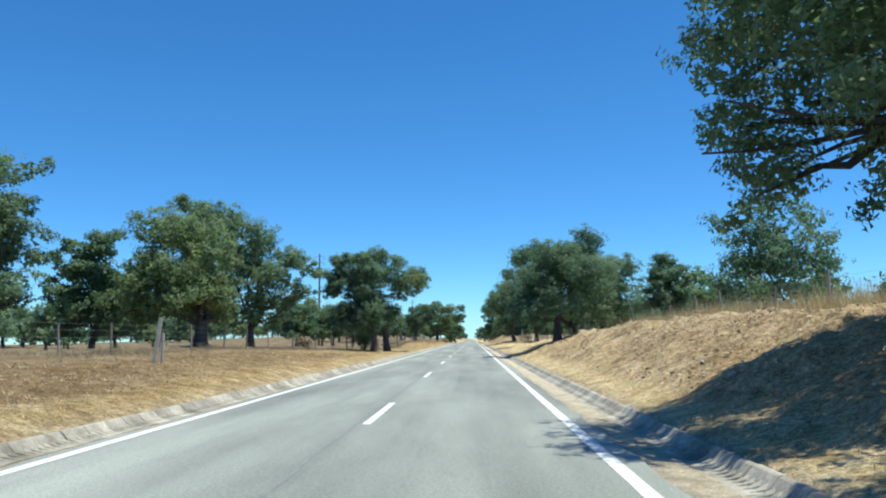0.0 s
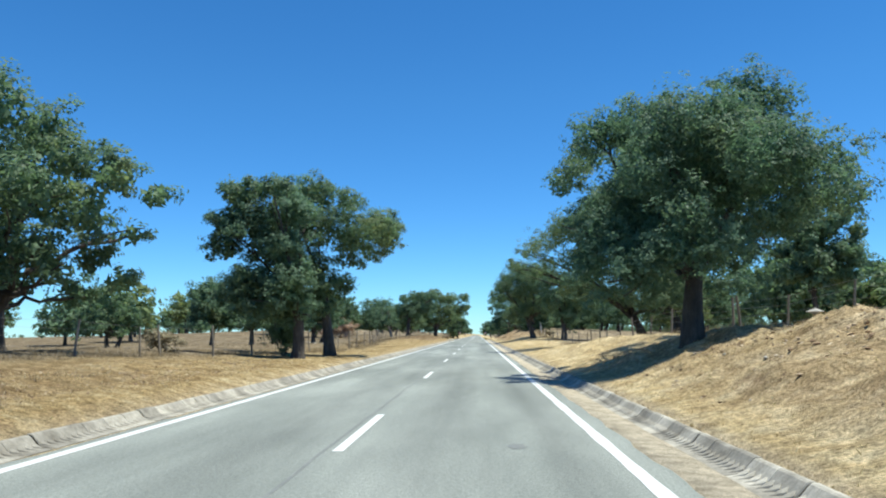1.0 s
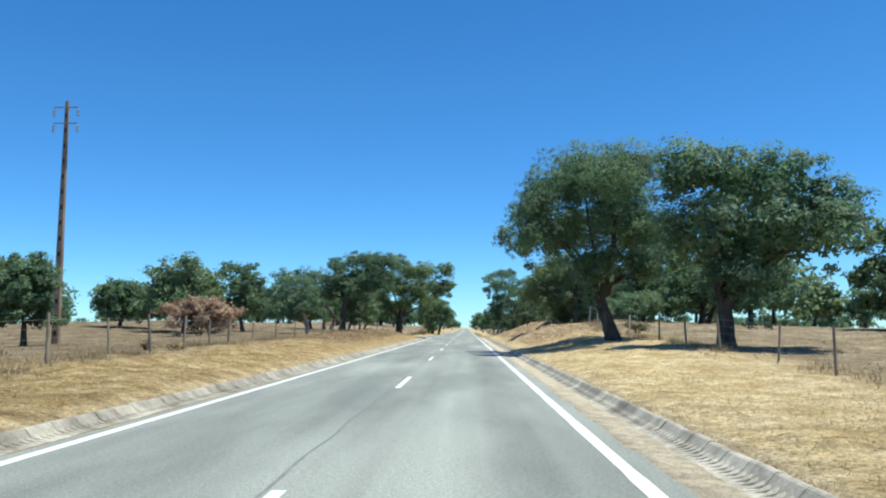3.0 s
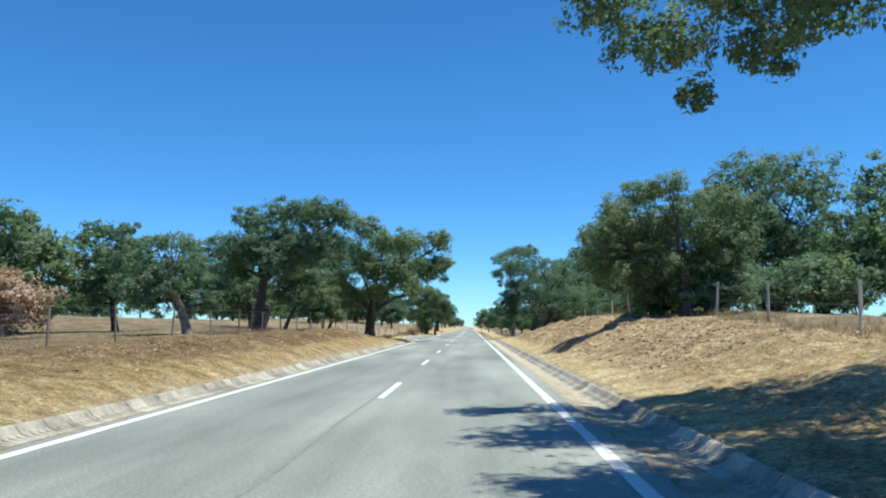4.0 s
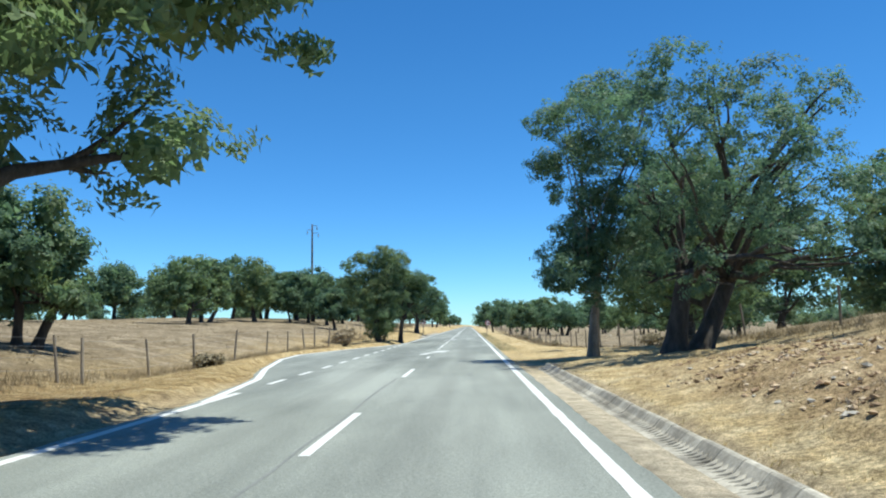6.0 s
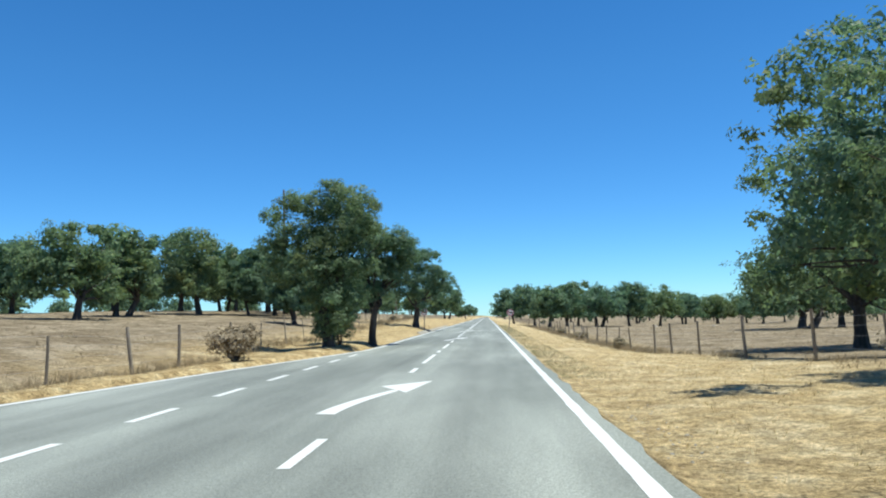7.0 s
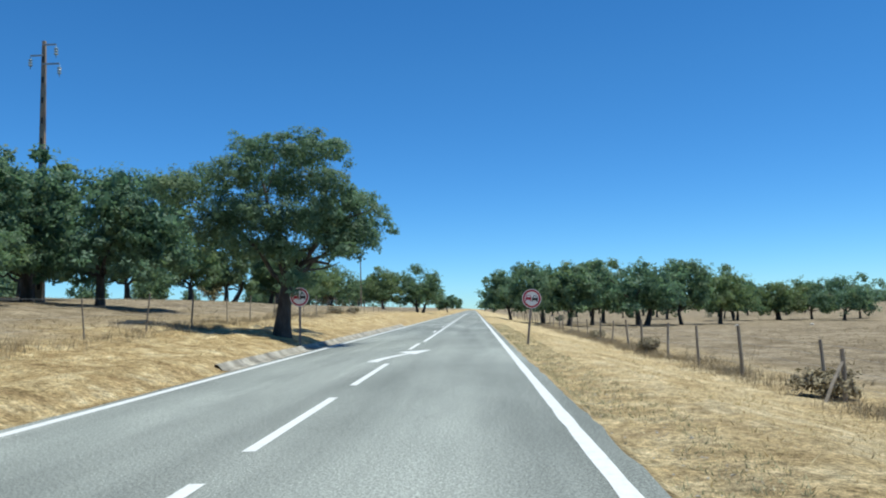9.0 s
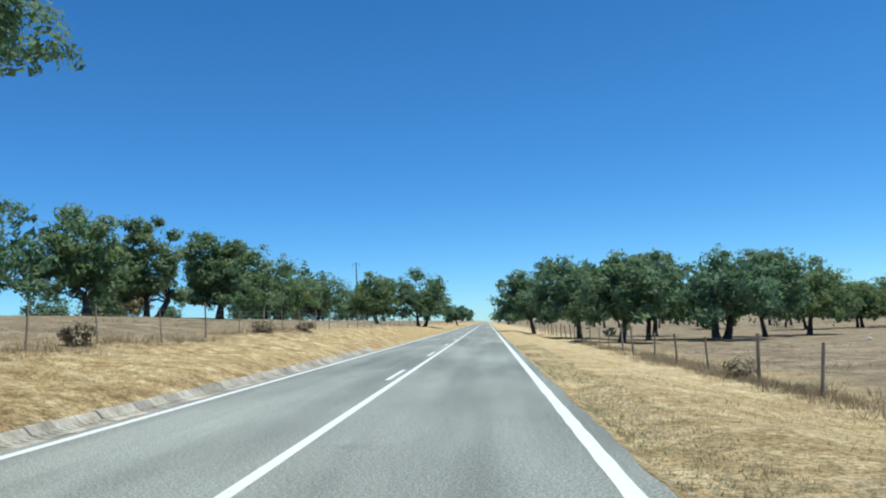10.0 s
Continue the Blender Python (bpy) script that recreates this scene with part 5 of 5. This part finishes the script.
# ---- fences, poles and signs ----
def fence_post(tall, thick):
    pts = [(0.012 * math.sin(3 * u), 0.01 * math.cos(4 * u), -0.4 + (tall + 0.4) * u) for u in np.linspace(0, 1, 7)]
    return tube(pts, [thick * (1.05 - 0.15 * u) for u in np.linspace(0, 1, 7)], 8, 0.06)


def build_fences():
    random.seed(9)
    right = [(12, -4), (11.8, 35), (11.5, 62), (11, 85), (11.2, 106), (11, 125), (10.6, 141), (11.2, 150), (12.3, 165), (12.5, 185), (12.5, 200), (12.1, 215), (11.0, 228), (10.4, 236), (10.0, 252), (9.8, 265), (9.7, 300), (9.6, 340), (9.6, 420)]
    left = [(-12.5, -4), (-13, 30), (-12.5, 50), (-10.6, 66), (-9.2, 76), (-8.6, 82), (-8.6, 104), (-9.4, 115), (-11.0, 130), (-11.4, 138), (-10.6, 150), (-10.2, 165), (-10.0, 188), (-8.9, 203), (-8.4, 222), (-8.3, 245), (-8.6, 262), (-9.3, 300), (-9.7, 330), (-10, 420)]
    made = {POST_WOOD: [], POST_PALE: []}
    for line in (right, left):
        t = np.array(line)
        for y0, y1 in ((-4, 62), (62, 135), (135, 205), (205, 300), (300, 420)):
            f = thing("wire_fence", (0, y0, 0), "stock fence of pale grey posts along the bank top" if line is right and y0 == 135 else "stock fence of weathered grey wooden posts and thin wires", "fence", "pasture fences")
            ys, tops = np.arange(y0, y1 - 0.5, 4.3), []
            if line is right and y0 in (135, 205):
                # along the crest of the bank the posts stand wider apart
                ys = np.arange(137.6, 205, 6.9) if y0 == 135 else np.concatenate([np.arange(206.6, 228, 6.9), np.arange(231.5, 299.5, 4.3)])
            wood = POST_PALE if line is right and y0 == 135 else POST_WOOD
            meshes = made[wood]
            for y in ys:
                y = y + random.uniform(-0.4, 0.4)
                x = float(np.interp(y, t[:, 1], t[:, 0])) + random.uniform(-0.1, 0.1)
                z = ground_at(x, y)
                thin = 0.6 if x < 0 and y > 240 else 1.0
                m = pose(x, y - y0, z, random.uniform(-5, 5), random.uniform(-5, 5), random.uniform(0, 360)) @ Matrix.Diagonal((thin, thin, 1, 1))
                if len(meshes) < 4:
                    o = mesh_object("post", *fence_post(1.15 + 0.09 * len(meshes), 0.038 + 0.006 * len(meshes)), wood, f, smooth=True)
                    o.matrix_basis = m
                    meshes.append(o)
                else:
                    same_part("post", random.choice(meshes), f, m)
                tops.append((x, y - y0, z))
            for h in (0.35, 0.65, 0.92, 1.15):
                mesh_object("wire", *tube([(a, b, c + h + random.uniform(-0.02, 0.02)) for a, b, c in tops], [0.0028] * len(tops), 4), STEEL, f)
    # a braced strainer post, and a tall pale gatepost that leans
    t = thing("strainer_post", (9.8, 273.4, ground_at(9.8, 273.4)), "braced wooden fence corner post with a slanting strut", "fence post")
    mesh_object("post", *fence_post(1.1, 0.055), POST_WOOD, t, smooth=True)
    mesh_object("strut", *tube([(-0.7, -0.5, -0.15), (-0.35, -0.25, 0.4), (0, -0.02, 0.85)], [0.04, 0.038, 0.036], 8, 0.05), POST_WOOD, t, smooth=True)
    t = thing("gate_post", (-8.6, 24.0, ground_at(-8.6, 24.0)), "leaning pale concrete post with an iron hook", "fence post")
    bm = box(bmesh.new(), -0.055, 0.055, -0.055, 0.055, -0.4, 1.5, 0.012)
    o = part("post", bm, STONE, t)
    o.matrix_basis = pose(0, 0, 0, 0, 7, 12)
    o = part("brace", box(bmesh.new(), -0.04, 0.04, -0.04, 0.04, -0.3, 1.0, 0.01), STONE, t)
    o.matrix_basis = pose(0.22, 0.1, 0, 0, 1, 0)


def utility_pole(x, y, top, wide, arms, label):
    z = ground_at(x, y)
    t = thing("utility_pole", (x, y, z), label, "utility pole")
    h = top - z
    bm = bmesh.new()
    n = 12
    rings = []
    for i in range(n + 1):
        u = i / n
        w, d = wide * (1 - 0.55 * u), wide * 0.72 * (1 - 0.5 * u)
        rings.append([bm.verts.new((sx * w / 2, sy * d / 2, -0.6 + (h + 0.6) * u)) for sx, sy in ((-1, -1), (1, -1), (1, 1), (-1, 1))])
    for a, b in zip(rings, rings[1:]):
        for k in range(4):
            bm.faces.new((a[k], a[(k + 1) % 4], b[(k + 1) % 4], b[k]))
    bm.faces.new(rings[-1])
    bmesh.ops.bevel(bm, geom=[e for e in bm.edges if abs(e.verts[0].co.z - e.verts[1].co.z) > 0.5], offset=0.02, segments=1, affect="EDGES")
    part("shaft", bm, POLE_MAT, t)
    # openings are not cut in: dark plates carry the shade inside them as colour
    first = None
    for k in range(int(h / 1.15)):
        zc = 0.8 + 1.15 * k
        w = wide * (1 - 0.55 * zc / h)
        m = Matrix.LocRotScale((0, -wide * 0.36 * (1 - 0.5 * zc / h) - 0.002, zc), None, (w * 0.42, 1, 1))
        if first is None:
            first = part("hole_plate", box(bmesh.new(), -0.5, 0.5, -0.012, 0.012, -0.17, 0.17, 0.01), HOLE_SHADE, t, "dark plate coloured as the shade inside a climbing opening")
            first.matrix_basis = m
        else:
            same_part("hole_plate", first, t, m)
    for dz, x0, x1 in arms:
        a = part("crossarm", box(bmesh.new(), min(x0, 0), max(x1, 0), -0.04, 0.04, -0.04, 0.04, 0.008), STEEL, t, "steel crossarm")
        a.matrix_basis = pose(0, -0.12, h - dz)
        for xe in [v for v in (x0, x1) if abs(v) > 0.2]:
            discs = joined([tube([(xe, -0.12, h - dz - 0.04 - 0.9 * u) for u in (0, 0.2, 0.21, 0.27, 0.28, 0.36, 0.37, 0.43, 0.44, 0.52, 0.53, 0.6, 0.61, 0.8)], [0.015, 0.015, 0.11, 0.11, 0.03, 0.03, 0.11, 0.11, 0.03, 0.03, 0.11, 0.11, 0.03, 0.02], 10)])
            mesh_object("insulator", *discs, GLASS_GREEN, t, "string of glass insulator discs", True)
    return t


def build_poles():
    utility_pole(-28.1, 148.4, 18.2, 0.52, [(0.5, -0.9, 0.9), (1.7, -0.9, 0.9)], "tall brown-stained concrete utility pole with a row of holes")
    utility_pole(-21.5, 297.8, 16.75, 0.42, [(0.25, 0.0, 0.75), (0.85, -0.7, 0.0), (1.35, 0.0, 0.95)], "tall concrete utility pole with steel arms and insulator strings")
    utility_pole(-27, 455, 15.8, 0.42, [(0.4, -0.8, 0.8)], "distant utility pole above the trees")


def disc(bm, r, y, z0=0.0, seg=40, inner=0.0, x=0.0):
    ring = lambda q: [bm.verts.new((x + q * math.cos(a), y, z0 + q * math.sin(a))) for a in [2 * math.pi * i / seg for i in range(seg)]]
    o = ring(r)
    if not inner:
        bm.faces.new(o)
        return
    n = ring(inner)
    for i in range(seg):
        bm.faces.new((o[i], o[(i + 1) % seg], n[(i + 1) % seg], n[i]))


def car_shape(w):
    """The outline of a car seen from behind, for the sign: body, roof and wheels."""
    return [(-w, -0.10), (-w, 0.03), (-0.86 * w, 0.055), (-0.62 * w, 0.12), (0.62 * w, 0.12), (0.86 * w, 0.055), (w, 0.03), (w, -0.10), (0.66 * w, -0.10), (0.66 * w, -0.055), (-0.66 * w, -0.055), (-0.66 * w, -0.10)]


def build_sign(x, y, centre, tilt, label):
    z = ground_at(x, y)
    t = thing("no_overtaking_sign", (x, y, z), label, "road sign", "no-overtaking signs")
    t.matrix_basis = pose(x, y, z, 0, tilt, 0)
    c, R = centre - z, 0.345
    o = part("post", box(bmesh.new(), -0.04, 0.04, -0.025, 0.025, -0.4, c + 0.2, 0.008), RUST, t, "weathered steel post")
    bm = bmesh.new()
    bmesh.ops.create_cone(bm, cap_ends=True, segments=40, radius1=R, radius2=R, depth=0.02, matrix=Matrix.Translation((0, -0.045, c)) @ Matrix.Rotation(radians(90), 4, "X"))
    part("plate", bm, SIGN_WHITE, t, "round white sign plate")
    bm = bmesh.new()
    disc(bm, R * 0.93, -0.0585, c, 40, R * 0.74)
    part("red_ring", bm, SIGN_RED, t, "red border ring")
    for dx, mat, nm in ((-0.118, SIGN_RED, "red_car"), (0.118, SIGN_BLACK, "black_car")):
        bm = bmesh.new()
        vs = [bm.verts.new((dx + a, -0.0585, c + b)) for a, b in car_shape(0.105)]
        bm.faces.new(vs)
        bmesh.ops.triangulate(bm, faces=bm.faces[:])
        o = part(nm, bm, mat, t, "car pictogram seen from behind")
        bm = bmesh.new()
        vs = [bm.verts.new((dx + a, -0.0595, c + b)) for a, b in ((-0.07, 0.045), (-0.052, 0.098), (0.052, 0.098), (0.07, 0.045))]
        bm.faces.new(vs)
        part("rear_window", bm, SIGN_WHITE, o)
    o = part("clamp", box(bmesh.new(), -0.06, 0.06, -0.035, 0.03, c - 0.14, c - 0.10, 0.006), STEEL, t)


# ---- grass, clods and stones ----
def blades(x, y, tall, wide, per, lean=0.35):
    """Tufts of single-triangle blades at the given spots: verts and triangles."""
    z = height(x, y)
    n = len(x)
    base = np.repeat(np.stack([x, y, z - 0.02], -1), per, 0)
    m = n * per
    h = np.repeat(tall, per) * rng.uniform(0.5, 1.15, m)
    base[:, :2] += rng.normal(size=(m, 2)) * np.repeat(tall, per)[:, None] * 0.3
    a = rng.uniform(0, 2 * np.pi, m)
    s = np.stack([np.cos(a), np.sin(a), 0 * a], -1) * (wide * rng.uniform(0.6, 1.4, m))[:, None]
    tip = base + np.stack([rng.normal(size=m) * lean * h, rng.normal(size=m) * lean * h, h], -1)
    v = np.stack([base - s, base + s, tip], 1).reshape(-1, 3)
    return v, np.arange(3 * m).reshape(-1, 3)


def build_grass():
    def spots(n, x0, x1, y0, y1, patch=0.25, keep=-0.1):
        x, y = rng.uniform(x0, x1, n), rng.uniform(y0, y1, n)
        k = value_noise(x, y, patch, 21) + rng.uniform(-0.6, 0.6, n) > keep
        x, y = x[k], y[k]
        clear = np.where(x > 0, 4.42, left_edge(y) + 0.98)
        clear = np.where((x > 0) & (y > 212), 3.75, clear)
        bare = ((y > 146) & (y < 200) & (np.abs(x) > 5.2)) | ((y < 46) & (x > 5.2))
        k = (np.abs(x) > clear) & ~(bare & (rng.random(len(x)) < 0.65))
        return x[k], y[k]
    near = [spots(64000, 3.6, 9.5, -2, 300, 0.4, -0.45), spots(46000, -9, -4.1, -2, 300, 0.4, -0.45)]
    x, y = np.concatenate([a for a, b in near]), np.concatenate([b for a, b in near])
    v, f = blades(x, y, rng.uniform(0.03, 0.085, len(x)), 0.008, 3, 0.7)
    tagged(mesh_object("verge_grass", v, f, STRAW), "short sun-bleached dry grass on the road verges", "grass", kind="stuff")
    far = [spots(15000, 9.5, 40, 0, 330, 0.2, -0.1), spots(17000, -40, -9, 0, 340, 0.2, -0.1)]
    x, y = np.concatenate([a for a, b in far]), np.concatenate([b for a, b in far])
    v, f = blades(x, y, rng.uniform(0.08, 0.24, len(x)), 0.014, 4, 0.9)
    tagged(mesh_object("pasture_grass", v, f, STUBBLE), "grey-brown dry stubble of the pasture", "grass", kind="stuff")
    y = rng.uniform(226, 320, 16000)
    x = 3.5 + 1.0 * rng.random(16000) ** 1.6
    k = value_noise(x, y, 0.6, 29) > -0.35
    x, y = x[k], y[k]
    v, f = blades(x, y, rng.uniform(0.025, 0.075, len(x)), 0.008, 3, 0.6)
    tagged(mesh_object("verge_weeds", v, f, WEED), "low grey-green weeds and dry stalks along the asphalt edge", "weeds", kind="stuff")
    # dry weeds on the cut banks
    parts = [(5.6, 10.0, -2, 58, 5200), (5.6, 10.3, 140, 202, 6400), (-9, -5.2, 138, 194, 3200), (-9, -5.2, -2, 62, 2600)]
    x = np.concatenate([rng.uniform(a, b, n) for a, b, c, d, n in parts])
    y = np.concatenate([rng.uniform(c, d, n) for a, b, c, d, n in parts])
    k = value_noise(x, y, 0.7, 33) + rng.uniform(-0.5, 0.5, len(x)) > 0.05
    x, y = x[k], y[k]
    v, f = blades(x, y, rng.uniform(0.035, 0.13, len(x)), 0.008, 8, 0.8)
    tagged(mesh_object("bank_weeds", v, f, BANK_WEED), "brown dry weeds and tufts on the cut banks", "weeds", kind="stuff")
    # taller growth that the mower leaves along the fences and bank tops
    y = rng.uniform(-2, 330, 15000)
    side = rng.random(15000) < 0.5
    x = np.where(side, np.interp(y, [-4, 62, 110, 141, 165, 200, 235, 265, 420], [12.4, 11.8, 11.4, 10.6, 12.3, 12.5, 10.4, 9.8, 9.6]), np.interp(y, [-4, 50, 66, 82, 104, 130, 150, 188, 222, 262, 330, 420], [-12.6, -12.5, -10.6, -8.6, -8.6, -11.0, -10.6, -10, -8.4, -8.6, -9.7, -10]))
    x = x + rng.normal(size=15000) * 0.55
    k = value_noise(x, y, 0.3, 24) > -0.25
    x, y = x[k], y[k]
    v, f = blades(x, y, rng.uniform(0.14, 0.44, len(x)), 0.006, 9, 0.4)
    tagged(mesh_object("fence_grass", v, f, STUBBLE), "tall dry grass left standing along the fences", "grass", kind="stuff")
    x, y = rng.uniform(10.6, 14.5, 5200), rng.uniform(6, 46, 5200)
    k = value_noise(x, y, 0.45, 26) + rng.uniform(-0.4, 0.4, 5200) > -0.2
    x, y = x[k], y[k]
    v, f = blades(x, y, rng.uniform(0.45, 1.0, len(x)), 0.010, 8, 0.22)
    tagged(mesh_object("tall_grass", v, f, STRAW), "tall straw-yellow dry grass standing on the bank top", "grass", kind="stuff")
    y = rng.uniform(236, 345, 6000)
    x = np.interp(y, [236, 265, 345], [10.4, 9.75, 9.65]) + rng.normal(size=6000) * 0.35 - 0.1
    k = value_noise(x, y, 0.35, 25) + rng.uniform(-0.3, 0.3, 6000) > 0.0
    x, y = x[k], y[k]
    v, f = blades(x, y, rng.uniform(0.12, 0.34, len(x)), 0.008, 8, 0.5)
    tagged(mesh_object("fence_brush", v, f, BRUSH), "low grey-brown dry brushwood grown along the wire fence", "brush", kind="stuff")


def build_clods():
    """Clods and stones lying on the cut banks."""
    bv = np.array([(1, 0, 0), (-0.8, 0.3, 0), (0, 1, 0.1), (0.1, -0.9, 0), (0.1, 0, 0.9), (0, 0.1, -0.8)])
    bf = np.array([(0, 2, 4), (2, 1, 4), (1, 3, 4), (3, 0, 4), (2, 0, 5), (1, 2, 5), (3, 1, 5), (0, 3, 5)])

    def scatter(name, n, x0, x1, y0, y1, smin, smax, mat, label):
        x, y = rng.uniform(x0, x1, n), rng.uniform(y0, y1, n)
        k = value_noise(x, y, 0.5, 27) + rng.uniform(-0.7, 0.7, n) > 0
        x, y = x[k], y[k]
        n = len(x)
        s = smin + (smax - smin) * rng.random(n) ** 3
        v = bv[None] * (1 + 0.35 * rng.uniform(-1, 1, (n, len(bv), 1))) * s[:, None, None] * np.array([1, 1, 0.7])
        a, b = rng.uniform(0, 6.28, n), rng.uniform(0, 3.14, n)
        ca, sa, cb, sb, o = np.cos(a), np.sin(a), np.cos(b), np.sin(b), np.zeros(n)
        spin = np.stack([np.stack([ca, -sa * cb, sa * sb], -1), np.stack([sa, ca * cb, -ca * sb], -1), np.stack([o, sb, cb], -1)], 1)
        v = np.einsum("nij,nkj->nki", spin, v) * np.array([1, 1, 0.6])
        v += np.stack([x, y, height(x, y) + s * 0.1], -1)[:, None, :]
        f = (bf[None] + (np.arange(n) * len(bv))[:, None, None]).reshape(-1, 3)
        tagged(mesh_object(name, v.reshape(-1, 3), f, mat), label, "soil", kind="stuff")
    scatter("bank_clods", 14000, 5.3, 10, -2, 58, 0.012, 0.075, CLOD, "crumbling brown clods on the cut bank")
    scatter("bank_clods", 20000, 5.5, 10.4, 143, 202, 0.014, 0.095, CLOD, "crumbling brown clods and rubble on the cut bank")
    scatter("bank_clods", 8000, -9, -5.0, 138, 194, 0.012, 0.06, CLOD, "crumbling brown clods on the low bank")
    scatter("bank_clods", 4000, -9, -5.0, -2, 62, 0.012, 0.05, CLOD, "crumbling brown clods on the low bank")
    scatter("bank_stones", 1500, 5.2, 9.6, 143, 202, 0.02, 0.10, STONE, "pale stones scattered on the cut bank")
    scatter("bank_stones", 700, 5.4, 9.6, -2, 58, 0.02, 0.09, STONE, "pale stones scattered on the cut bank")
    scatter("pebbles", 2800, 3.42, 4.2, 200, 300, 0.008, 0.03, STONE, "loose pale gravel beside the asphalt")
    # single pale stones in the pasture
    for x, y, s in ((-17.5, 118, 0.22), (-15.5, 112, 0.17), (-19, 121, 0.2), (-13, 104, 0.2), (8.3, 47, 0.14), (8.8, 44, 0.13), (30, 340, 0.3), (43, 352, 0.3)):
        t = tagged(mesh_object("stone", bv * (1 + 0.3 * rng.uniform(-1, 1, (len(bv), 1))) * s * np.array([1.2, 1, 0.7]), bf, STONE), "pale weathered fieldstone lying in the dry grass", "stone", "fieldstones")
        t.matrix_basis = pose(x, y, ground_at(x, y) + s * 0.25)


build_ground()
ROAD = build_road()
build_markings(ROAD)
build_stains(ROAD)
build_road_trees()
build_field_trees()
build_far_trees()
build_far_woods()
build_bushes()
build_poles()
build_sign(4.0, 284.6, 1.58, 6.5, "round no-overtaking sign with red ring on a tilted post")
build_sign(-4.2, 284.5, 1.83, 0.0, "round no-overtaking sign in the shade of an oak")
build_fences()
build_grass()
build_clods()
build_gutters()
